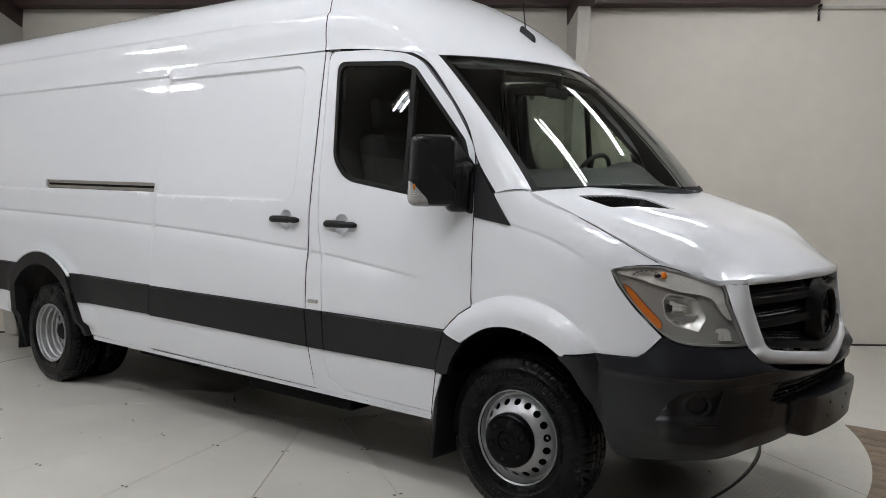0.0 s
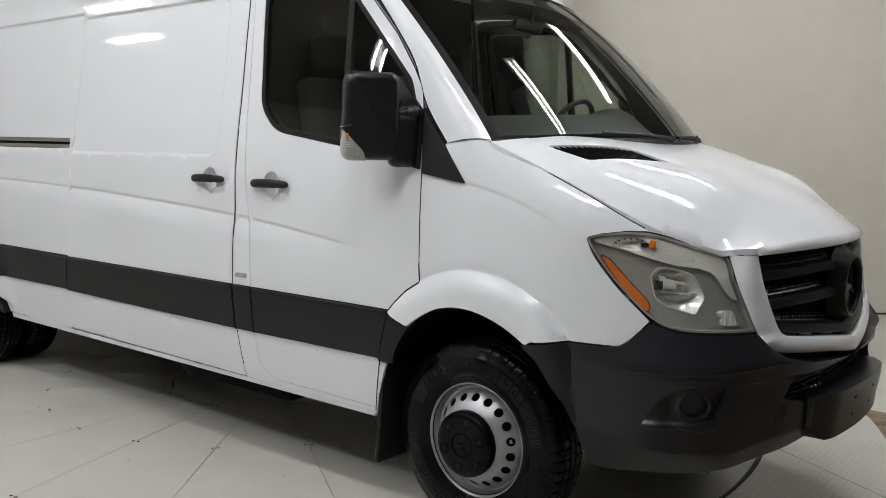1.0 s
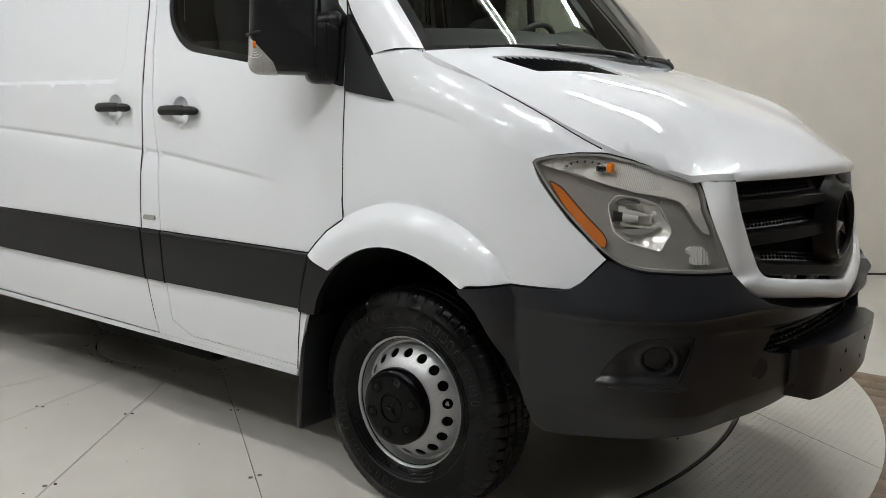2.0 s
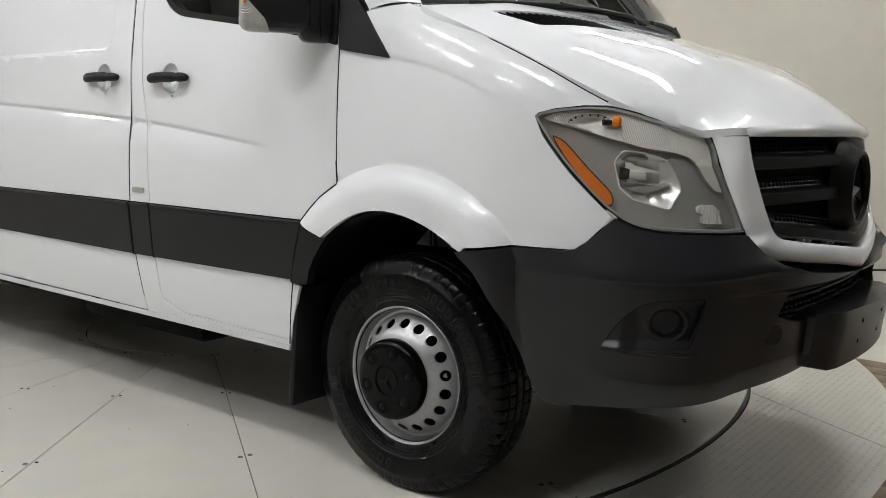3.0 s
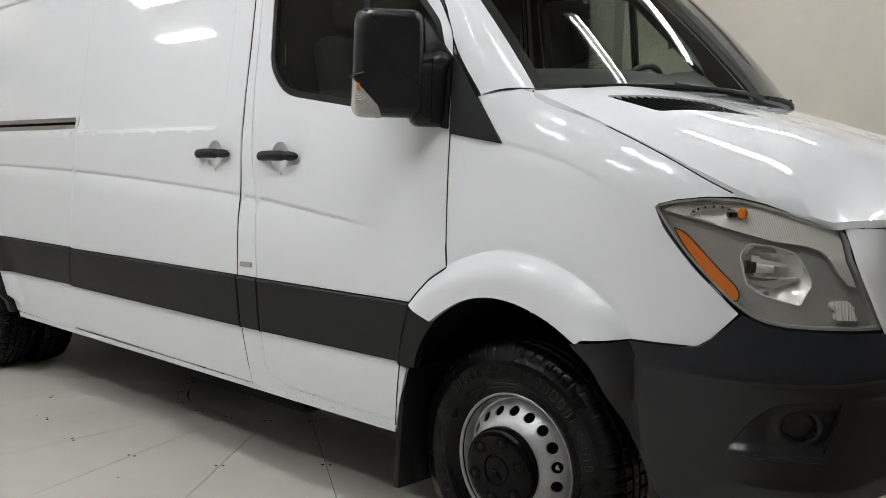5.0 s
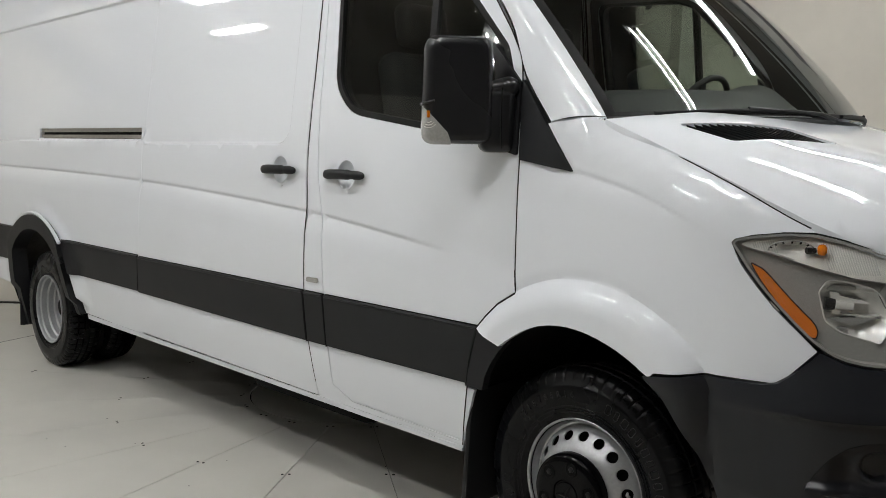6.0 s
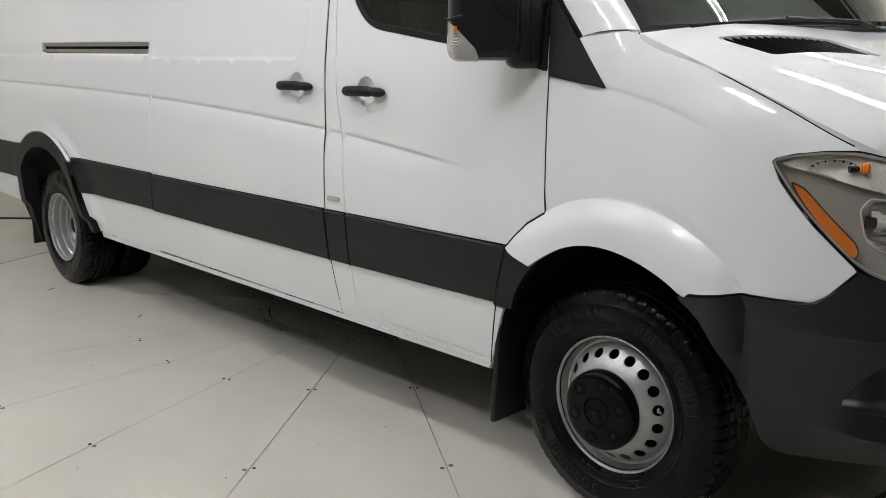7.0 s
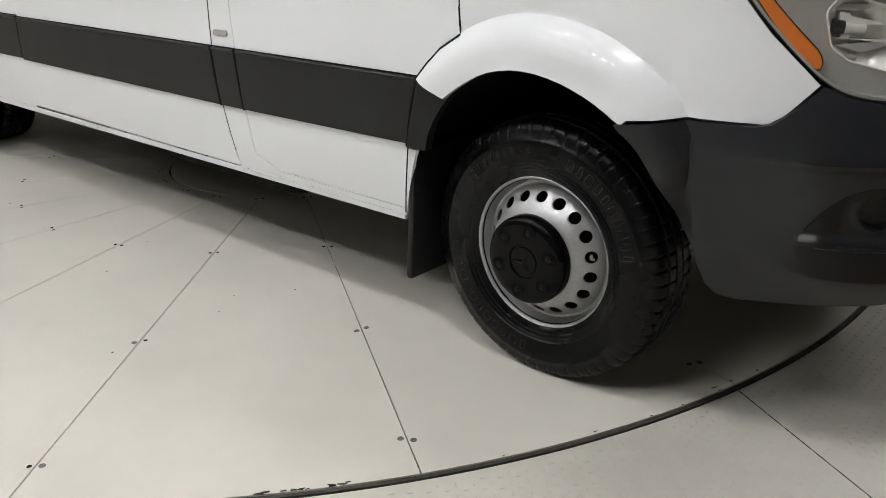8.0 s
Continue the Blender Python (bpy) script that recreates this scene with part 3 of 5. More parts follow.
    part("joint_seal", tube([nose(u, z, -0.001, side) for u, z in ((-0.226, 1.069), (-0.224, 1.02), (-0.222, 0.996), (-0.25, 0.976), (-0.297, 0.9495), (-0.34, 0.905), (-0.374, 0.863))], 0.0024, 6), SEAL, van)
    part("joint_seal", tube([nose(u, z, -0.0115, side, False) for u, z in ((-0.378, 0.862), (-0.400, 0.80), (-0.417, 0.74), (-0.4325, 0.652))], 0.0062, 6), SEAL, van)
    part("joint_seal", tube([nose(u, z, -0.002, side, False) for u, z in ((-0.438, 0.650), (-0.46, 0.53), (-0.4815, 0.42))], 0.0028, 6), SEAL, van)
    flap = box(0.024, 0.275, 0.43, 0.008, pose(-0.450, side * 0.828, 0.415, 0, 4, 0))
    part("mud_flap", flap, TRIM, van, "black rubber mud flap")
    part("mud_flap", box(0.018, 0.3, 0.40, 0.006, pose(-4.79, side * 0.83, 0.40, 0, 3, 0)), TRIM, van, "black rubber mud flap")
    return fr


for s in (R, L):
    flank(s)
    fender(s)


# ---- roof, windscreen and bonnet ----
SECTION_Y = [(0, 0.857), (0.12, 0.838), (0.2, 0.822), (0.28, 0.798), (0.36, 0.752), (0.46, 0.668), (0.6, 0.52), (0.8, 0.26), (1.0, 0.0)]
SECTION_Z = [(0, 2.313), (0.12, 2.45), (0.2, 2.55), (0.28, 2.635), (0.36, 2.695), (0.46, 2.742), (0.6, 2.77), (0.8, 2.785), (1.0, 2.79)]
FRONT_Y = [(0, 0.868), (0.2, 0.832), (0.36, 0.74), (0.6, 0.49), (0.8, 0.25), (1.0, 0.0)]


def section(k):
    s = 1 - abs(k)
    y, z = curve(SECTION_Y, s), curve(SECTION_Z, s)
    y += 0.016 * (1 - smooth(0.165, 0.185, s)) * smooth(0, 0.12, s)
    return (-y if k < 0 else y), z


def header(y):
    t = abs(y) / 0.83
    return -0.375 - 0.217 * t**2 - 0.14 * smooth(0.99, 1.05, t), 2.252 - 0.022 * t**2 + 0.022 * smooth(0.99, 1.05, t)


def cab_roof(v, k):
    k = k * 2 - 1
    ry, rz = section(k)
    fy = curve(FRONT_Y, 1 - abs(k)) * (-1 if k < 0 else 1)
    fx, fz = header(fy)
    return Vector((-1.378 + (fx + 1.378) * v, ry + (fy - ry) * v**1.3, fz + (rz - fz) * (1 - v**1.65)))


part("cab_roof", sheet(cab_roof, 36, 200), PAINT, van, "white rounded high roof cap")
part("cargo_roof", sheet(lambda u, v: Vector((-5.95 + (5.95 - 1.386) * u, *section(v * 2 - 1))), 24, 240), PAINT, van, "white high cargo roof")
part("roof_seam", sheet(lambda u, v: Vector((-1.395 + 0.026 * u, *(Vector(section(v * 2 - 1)) * 0.996))), 1, 48), SEAL, van)
part("rear_doors", sheet(lambda u, v: Vector((-5.95, (2 * v - 1) * 0.95, 0.5 + 2.2 * u)), 1, 1, 0.02), PAINT, van)
part("headliner", sheet(lambda u, v: cab_roof(u, 0.04 + 0.92 * v) * 0.985 + Vector((0, 0, -0.01)), 12, 30), LINER, van)
part("bulkhead", sheet(lambda u, v: Vector((-1.34, (2 * v - 1) * 0.78, 0.5 + 1.9 * u)), 1, 1), INSIDE, van, "dark cabin bulkhead")


def ws_low(a):
    return Vector((0.352 - 0.307 * abs(a) ** 2.2, 0.90 * a, 1.572 - 0.020 * abs(a) ** 2))


def ws_high(a):
    y = 0.825 * a
    x, z = header(y)
    return Vector((x, y, z - 0.004))


def ws(a, b, out=0.0):
    p = ws_low(a).lerp(ws_high(a), b)
    bulge = 0.055 * max(0.0, 4 * b * (1 - b)) ** 0.8 * (1 - 0.55 * a * a) + out
    return p + Vector((0.72, 0.25 * a, 0.62)) * bulge


def ws_patch(a0, a1, b0, b1, nu, nv, out=0.0, depth=0.0):
    return sheet(lambda u, v: ws(a0 + (a1 - a0) * u, b0 + (b1 - b0) * v, out), nu, nv, depth)


part("windscreen", ws_patch(-0.985, 0.985, 0.01, 0.99, 40, 24), WINDSCREEN, van, "tinted curved windscreen").visible_shadow = False
for a0, a1, b0, b1 in ((-1, -0.968, 0, 1), (0.968, 1, 0, 1), (-0.968, 0.968, 0, 0.016), (-0.968, 0.968, 0.988, 1)):
    part("windscreen_seal", ws_patch(a0, a1, b0, b1, 24 if a1 - a0 > 1 else 3, 3 if b1 - b0 < 0.5 else 24, 0.003), SEAL, van)


def pillar_edge(b):
    keys_x = [(0, -0.116), (0.22, -0.243), (0.35, -0.312), (0.55, -0.420), (0.8, -0.592), (0.92, -0.69), (1.0, -0.765)]
    keys_z = [(0, 1.540), (0.22, 1.70), (0.35, 1.848), (0.55, 1.988), (0.8, 2.174), (0.92, 2.232), (1.0, 2.258)]
    x, z = curve(keys_x, b), curve(keys_z, b)
    return Vector((x, half_width(x, z), z))


def a_pillar(side):
    def fn(u, v):
        p, q = pillar_edge(v), ws(1.0, v, 0.004)
        m = p.lerp(q, u)
        m += Vector((0.35, 0.8, 0.35)) * 0.022 * math.sin(math.pi * u)
        return Vector((m.x, side * m.y, m.z))
    b = sheet(fn, 8, 24, 0.0)
    if side == L:
        bmesh.ops.reverse_faces(b, faces=b.faces)
    bmesh.ops.recalc_face_normals(b, faces=b.faces)
    part("windscreen_pillar", b, PAINT, van, "white windscreen pillar")
    def lining(u, v):
        p = pillar_edge(v).lerp(ws(0.985, v, -0.004), u)
        return Vector((p.x - 0.030, side * (p.y - 0.028), p.z - 0.012))
    part("pillar_lining", sheet(lining, 6, 24), INSIDE, van, "dark inner pillar lining")
    seal = [pillar_edge(k / 20) for k in range(21)]
    part("pillar_gap", tube([(p.x - 0.006, side * (p.y - 0.006), p.z - 0.004) for p in seal], 0.0036, 6), SEAL, van)
    a, b = nose(-0.120, 1.537, 0.007, side), ws(1.0, 0.0)
    part("pillar_foot", tube([a, (a + Vector((b.x, side * b.y, b.z))) / 2, (b.x, side * (b.y - 0.004), b.z - 0.006)], 0.008, 8), PAINT, van)


for s in (R, L):
    a_pillar(s)
for a0, a1 in ((-0.985, -0.95), (0.945, 0.985)):
    part("pillar_trim", ws_patch(a0, a1, 0.0, 1.0, 4, 20, -0.035), INSIDE, van, "dark inner pillar trim")
part("roof_trim", ws_patch(-0.9, 0.9, 0.93, 1.0, 20, 2, -0.035), INSIDE, van)

def front_face(y, z, inward):
    """The V-shaped face that carries the grille."""
    return Vector((1.130 - 0.13 * (z - 0.90) - 0.06 * math.sqrt(y * y + 0.0009) - 0.19 * y * y - inward, y, z))


OPEN_TOP = 1.181
BONNET_MID = [(0.2, 1.594), (0.3, 1.566), (0.4, 1.538), (0.54, 1.494), (0.7, 1.438), (0.85, 1.377), (0.95, 1.324), (1.03, 1.268), (1.062, 1.242), (1.088, 1.220)]
CORNER = 0.982


def sweep(y):
    """How far the V of the nose falls back at a distance from the middle."""
    return 0.06 * (math.sqrt(y * y + 0.0009) - 0.03) + 0.19 * y * y


def bonnet_edge(x):
    """Half the bonnet's width."""
    return curve([(0.0, 0.925), (0.25, 0.918), (0.45, 0.905), (0.6, 0.868), (0.7, 0.828), (0.8, 0.765), (0.87, 0.705), (0.9, 0.687), (0.94, 0.665), (CORNER, 0.640)], min(x, CORNER))


def bonnet_z(x, y):
    e = bonnet_edge(x)
    t = min(abs(y) / e, 1.0)
    mid = curve(BONNET_MID, x + sweep(y) * smooth(0.5, 1.0, x))
    low = min(mid, fender_top(x) if x < 0.87 else 1.180 + 0.1 * (x - 0.87))
    dome = 0.020 * math.exp(-((abs(y) - 0.50) / 0.17) ** 2) * smooth(0.5, 0.75, x) * smooth(1.03, 0.92, x)
    return mid + dome - (mid - low) * (0.05 * t * t + 0.95 * t ** (5.5 - 3.0 * smooth(0.72, 0.96, x)))


def bonnet(x, y, inward):
    return Vector((x, y, bonnet_z(x, y) - inward))


edge_r = [(x, -bonnet_edge(x) + 0.003) for x in (0.06, 0.15, 0.25, 0.35, 0.45, 0.55, 0.65, 0.7, 0.75, 0.8, 0.835, 0.87, 0.9, 0.93, 0.958)]
front_r = [(1.084 - sweep(y), -y) for y in (0.642, 0.6, 0.54, 0.47, 0.4, 0.3, 0.2, 0.1, 0.05, 0.02)]
back_r = [(0.355 - 0.307 * (y / 0.90) ** 2.2, -y) for y in (0.1, 0.25, 0.4, 0.55, 0.7, 0.82)]
loop = edge_r + front_r
loop = loop + [(x, -y) for x, y in loop[::-1]]
loop = loop + [(x, -y) for x, y in back_r[::-1]] + back_r
VENT = [(0.230, -0.800), (0.395, -0.772), (0.575, -0.475), (0.425, -0.490)]
VENT_L = [(x, -y) for x, y in VENT[::-1]]
bm = panel(bonnet, [Vector(p) for p in loop], (0.03, 0.03), 0.02, [rounded(VENT, 0.02), rounded(VENT_L, 0.02)])
hood = part("bonnet", bm, PAINT, van, "white sloping bonnet")


def lip(u, v):
    """The bonnet's front edge, folded down over the grille."""
    y = 0.641 * (2 * u - 1)
    top = Vector((1.0825 - sweep(y), y, bonnet_z(1.0825 - sweep(y), y)))
    low_edge = front_face(y, OPEN_TOP - 0.012 * abs(y), 0.0)
    if v > 0.85:
        return low_edge + Vector((-0.03 * (v - 0.85) / 0.15, 0, -0.001))
    k = v / 0.85
    p = top.lerp(low_edge, k)
    p.x += 0.011 * math.sin(math.pi * k) ** 0.7 * smooth(0.645, 0.57, abs(y))
    return p


part("bonnet_lip", sheet(lip, 96, 12), PAINT, hood, "white front edge over the grille", 60)
for sign in (1, -1):
    line = [nose(u, wing_top(u) + 0.001, 0.004, sign) for u in np.arange(0.05, 0.74, 0.03)]
    part("bonnet_joint", tube(line, 0.0026, 6), SEAL, hood)

    def gutter(a, b):
        u = 0.05 + 0.66 * a
        p = nose(u, wing_top(u), 0.003, sign)
        q = Vector((p.x, sign * (bonnet_edge(p.x) - 0.006), fender_top(p.x) - 0.008))
        return p.lerp(q, b) - Vector((0, 0, 0.003))
    part("wing_flange", sheet(gutter, 30, 3), PAINT, hood)
    v = [Vector((x, y * sign)) for x, y in VENT]
    for k in range(15):
        t0 = (k + 0.15) / 15
        a, b = v[0].lerp(v[3], t0), v[1].lerp(v[2], t0)
        a2, b2 = v[0].lerp(v[3], t0 + 0.040), v[1].lerp(v[2], t0 + 0.040)
        slat = sheet(lambda p, q: bonnet(*(a.lerp(b, p).lerp(a2.lerp(b2, p), q)), 0.004 + 0.016 * q), 6, 2, 0.003)
        part("vent_slat", slat, GRILLE, hood)
    q = [a for a in v]
    part("vent_tray", sheet(lambda p, s: bonnet(*(q[0].lerp(q[1], p).lerp(q[3].lerp(q[2], p), s)), 0.03), 6, 6), SEAL, hood)


def scuttle(u, v):
    a = u * 2 - 1
    p = ws_low(a) + Vector((-0.02, 0, -0.004))
    q = ws_low(a) + Vector((0.012, 0, 0))
    q.z = bonnet_z(q.x, q.y) - 0.012
    return p.lerp(q, v)


part("cowl", sheet(scuttle, 40, 4, 0.004), PLASTIC, van, "black scuttle panel")


# ---- nose: grille, lamps, bumper ----
OPEN = [(-0.642, 1.172, 0.02), (0.0, 1.180), (0.642, 1.172, 0.02), (0.626, 1.08), (0.597, 0.995), (0.570, 0.935, 0.02), (0.530, 0.893, 0.03), (0.368, 0.872), (0.0, 0.832), (-0.368, 0.872), (-0.530, 0.893, 0.03), (-0.570, 0.935, 0.02), (-0.597, 0.995), (-0.626, 1.08)]
BAND = [((-0.643, 1.174), (1.022, 1.172)), ((-0.638, 1.140), (1.046, 1.135)), ((-0.626, 1.080), (1.078, 1.070)), ((-0.597, 0.995), (1.116, 0.985)), ((-0.582, 0.958), (1.138, 0.940)), ((-0.566, 0.925), (1.160, 0.905)), ((-0.546, 0.904), (-0.648, 0.878)), ((-0.520, 0.893), (-0.615, 0.855)), ((-0.490, 0.888), (-0.575, 0.840)),
        ((-0.430, 0.880), (-0.500, 0.830)), ((-0.368, 0.872), (-0.410, 0.819)), ((-0.200, 0.854), (-0.200, 0.797)), ((-0.080, 0.840), (-0.080, 0.780)), ((0.0, 0.832), (0.0, 0.771))]


def surround_half(side):
    """One half of the surround: from the opening's edge outwards to the lamp and the bumper, crowned, with a flange into the opening."""
    rims = []
    for (iy, iz), (a, b) in BAND:
        outer = nose(a, b, 0.0) if a > 0.5 else front_face(a, b, 0.004)
        rims.append((front_face(iy, iz, 0.0), outer))

    def fn(u, v):
        k = u * (len(rims) - 1)
        p = Vector([curve([(n, r[0][c]) for n, r in enumerate(rims)], k) for c in range(3)])
        q = Vector([curve([(n, r[1][c]) for n, r in enumerate(rims)], k) for c in range(3)])
        if v < 0.25:
            m = p + Vector((-0.05 * (1 - v / 0.25) ** 1.0, 0, 0))
        else:
            w = (v - 0.25) / 0.75
            m = p.lerp(q, w) + Vector((0.8, -0.6 * smooth(0.0, 0.3, abs(q.y)), 0)) * 0.016 * math.sin(math.pi * w) ** 0.6
        return Vector((m.x, m.y * -side, m.z))
    return sheet(fn, 80, 20)


both = merged(surround_half(R), surround_half(L))
bmesh.ops.remove_doubles(both, verts=both.verts, dist=1e-4)
bmesh.ops.recalc_face_normals(both, faces=both.faces)
surround = part("grille_surround", both, PAINT, van, "white V-shaped grille surround", 50)
grille = part("grille", panel(lambda y, z, i: front_face(y, z, i + 0.075), rounded(grown(OPEN, 0.012)), (0.06, 0.05), 0.0), HOLEBLACK, van, "black slatted radiator grille")
for y in (-0.36, -0.32, -0.20, -0.16, 0.16, 0.20, 0.32, 0.36):
    part("grille_clip", box(0.02, 0.022, 0.014, 0.003, pose(front_face(y, 0.872, 0.035).x, y, 0.880 - 0.105 * (0.36 - abs(y)))), RIBBED, grille, "pale clip in the lower slot")


def open_low(y):
    return curve([(0.0, 0.832), (0.06, 0.838), (0.368, 0.872), (0.53, 0.893), (0.60, 0.95)], abs(y))


SLAT = ((0.058, 0.036), (0.040, 0.008), (0.010, 0.0), (0.004, -0.004), (0.004, -0.030), (0.010, -0.035), (0.050, -0.036))
for n, (z, wide, start) in enumerate(((1.118, 0.632, 0.085), (1.020, 0.602, 0.085), (0.0, 0.545, 0.0))):
    for sgn in (1, -1):
        def bar(u, v):
            y = sgn * (start + (wide - start) * u)
            zz = z + 0.008 * (1 - u) if n < 2 else open_low(y) + 0.046
            k = min(v * (len(SLAT) - 1), len(SLAT) - 1.0001)
            i = int(k)
            a, b = Vector(SLAT[i]), Vector(SLAT[i + 1])
            d = a.lerp(b, k - i)
            return front_face(y, zz + d.y, d.x + 0.006)
        part("grille_slat", sheet(bar, 24, 24, 0.004), GRILLE, grille, "", 30)
        for row in (0, 1):
            for k in range(20):
                u = 0.10 + 0.72 * (k + 0.5 * row) / 19
                p, q = bar(u, 0.045 + 0.06 * row), bar(u + 0.010, 0.085 + 0.06 * row)
                d = box(0.010, 0.0075, 0.009, 0.002, Matrix.Translation((p + q) / 2 + Vector((0.001, 0, 0.001))) @ pose(0, 0, 0, 0, -38, 0))
                part("slat_slot", d, HOLEBLACK, grille)
BADGE = Vector((1.086, 0, 1.020))
turn = pose(BADGE.x, 0, BADGE.z, 0, 0, 90) @ pose(0, 0, 0, 0, 0, 180)
part("badge_ring", lathe([(0.160, -0.020), (0.140, 0.000), (0.128, 0.014), (0.121, 0.032), (0.116, 0.0390), (0.109, 0.0400), (0.105, 0.0360), (0.103, 0.022)], 64), GRILLE, grille, "black badge ring").matrix_basis = turn
part("badge_disc", lathe([(0.0, 0.016), (0.06, 0.017), (0.100, 0.022), (0.105, 0.028)], 48), GLOSSBLACK, grille, "gloss black badge disc").matrix_basis = turn
for k in range(3):
    blade = bmesh.new()
    vv = [blade.verts.new(p) for p in ((-0.017, 0.016, 0.008), (0.017, 0.016, 0.008), (0, 0.024, 0.099), (0, 0.034, 0.0))]
    for f in ((0, 3, 2), (3, 1, 2), (0, 1, 3)):
        blade.faces.new([vv[i] for i in f])
    bmesh.ops.recalc_face_normals(blade, faces=blade.faces)
    part("badge_blade", blade, GRILLE, grille).matrix_basis = turn @ pose(0, 0, 0, 0, 120 * k, 0)

LAMP = [(0.519, 1.215, 0.008), (0.531, 1.226, 0.008), (0.576, 1.236), (0.649, 1.244), (0.726, 1.243), (0.787, 1.230), (0.876, 1.207), (0.968, 1.183), (1.018, 1.170, 0.006), (1.043, 1.140), (1.085, 1.052), (1.113, 0.990), (1.150, 0.917, 0.006),
        (1.064, 0.916), (0.95, 0.918), (0.86, 0.922), (0.803, 0.931), (0.764, 0.945), (0.721, 0.974), (0.675, 1.021), (0.617, 1.088), (0.563, 1.156)]
UPPER = [(0.540, 1.212), (0.577, 1.226), (0.627, 1.234), (0.724, 1.236), (0.789, 1.224), (0.877, 1.200), (0.962, 1.177), (1.010, 1.164), (1.030, 1.138), (1.074, 1.035), (1.080, 1.021), (1.057, 1.027), (1.029, 1.055), (1.006, 1.092), (0.975, 1.114), (0.933, 1.126), (0.842, 1.137), (0.749, 1.159), (0.650, 1.185), (0.566, 1.204)]
AMBER_STRIP = [(0.573, 1.166, 0.006), (0.609, 1.151, 0.01), (0.633, 1.129), (0.689, 1.068), (0.735, 1.020, 0.01), (0.741, 0.999, 0.008), (0.732, 0.981, 0.008), (0.716, 0.984, 0.01), (0.675, 1.022), (0.630, 1.082), (0.599, 1.125)]
REFLECT = [(0.758, 1.099), (0.784, 1.128), (0.843, 1.124), (0.895, 1.112), (0.924, 1.097), (0.954, 1.038), (0.954, 1.023), (0.912, 0.974), (0.858, 0.985), (0.803, 0.999), (0.766, 1.025)]
MARKER = [(0.999, 0.981, 0.004), (1.014, 0.988, 0.004), (1.055, 0.988, 0.006), (1.075, 0.968), (1.082, 0.937, 0.006), (1.012, 0.939, 0.006), (1.010, 0.953, 0.003), (1.018, 0.961, 0.003), (1.000, 0.969, 0.003)]


def headlight(side):
    fl = side == L
    base = part("headlight", panel(skin(side, -0.030), rounded(grown(LAMP, 0.004), 0.02), (0.025, 0.025), 0.0, [rounded(REFLECT, 0.012), rounded(UPPER, 0.008)], flip=fl), HOUSING, van, "clear headlight with grey housing and amber side strip")
    part("lamp_gasket", panel(skin(side, -0.002), rounded(grown(LAMP, 0.0045), 0.02), (0.03, 0.03), 0.014, [rounded(grown(LAMP, 0.0005), 0.02)], flip=fl), SEAL, base)
    part("lamp_wall", panel(skin(side, -0.003), rounded(grown(LAMP, 0.0015), 0.02), (0.03, 0.03), 0.028, [rounded(grown(LAMP, -0.006), 0.02)], flip=fl), HOUSING, base)
    part("lens", panel(skin(side, 0.001), rounded(grown(LAMP, 0.002), 0.02), (0.02, 0.02), 0.0, flip=fl), LENS, base, "clear plastic lens").visible_shadow = False

    def upper(u, z, inward):
        """The pale strip behind the lens, hollowed round the bulb."""
        hollow = 0.018 * math.exp(-((u - 0.675) / 0.055) ** 2 - ((z - 1.205) / 0.022) ** 2)
        return nose(u, z, inward + 0.014 + hollow, side)
    part("indicator", panel(upper, rounded(UPPER, 0.008), (0.012, 0.010), 0.018, flip=fl), RIBBED, base, "clear ribbed upper lamp strip")
    flutes, strip = [], rounded(grown(UPPER, -0.003), 0.008)
    for u0 in [0.500 + 0.0062 * k for k in range(96)]:
        if u0 < 0.62 or 0.735 < u0 < 0.86 or u0 > 0.965:
            pts = [(u0 + 0.55 * (1.240 - z), z) for z in np.arange(1.240, 1.010, -0.006)]
            pts = [p for p in pts if inside(p, strip) and (p[0] > 0.93 or p[1] > 1.140)]
            if len(pts) > 2:
                flutes.append(tube([upper(u, z, 0.0003) for u, z in pts], 0.0017, 5))
    part("flutes", merged(*flutes), CHROME, base, "slanting flutes of the clear strip")
    ring = [nose(0.676 + 0.058 * math.cos(a), 1.201 + 0.024 * math.sin(a), 0.012, side) for a in [math.pi * (0.02 + 1.0 * k / 24) for k in range(25)]]
    part("reflector_hoop", tube(ring, 0.0022, 6), HOUSING, base, "scalloped hoop round the indicator bowl")
    for k in range(7):
        a = math.pi * (0.12 + 0.13 * k)
        part("hoop_tooth", tube([nose(0.676 + 0.058 * math.cos(a), 1.201 + 0.024 * math.sin(a), 0.010, side), nose(0.676 + 0.052 * math.cos(a), 1.201 + 0.018 * math.sin(a), 0.014, side)], 0.0026, 6), GRILLE, base)
    part("indicator_socket", lathe([(0, 0.010), (0.007, 0.010), (0.0085, 0.004), (0.0085, -0.014), (0, -0.014)], 14), GRILLE, base).matrix_basis = Matrix.Translation(nose(0.727, 1.203, 0.008, side)) @ pose(0, 0, 0, 0, 0, (-40 if side == R else 40))
    bulb = lathe([(0, -0.016), (0.008, -0.014), (0.0125, -0.006), (0.0125, 0.006), (0.008, 0.013), (0, 0.015)], 8)
    part("indicator_bulb", bulb, AMBER, base, "amber bulb").matrix_basis = Matrix.Translation(nose(0.751, 1.206, 0.002, side)) @ pose(0, 0, 0, 0, 0, (48 if side == R else -48)) @ pose(0, 0, 0, 90, 0, 0)
    part("side_reflector", panel(skin(side, -0.010), rounded(AMBER_STRIP, 0.012), (0.012, 0.012), 0.02, flip=fl), AMBER, base, "amber side reflector strip")
    edge = [nose(u, z, 0.009, side) for u, z in dense(rounded(AMBER_STRIP, 0.012), 0.015)]
    part("reflector_edge", tube(edge + edge[:1], 0.0016, 6), GRILLE, base)

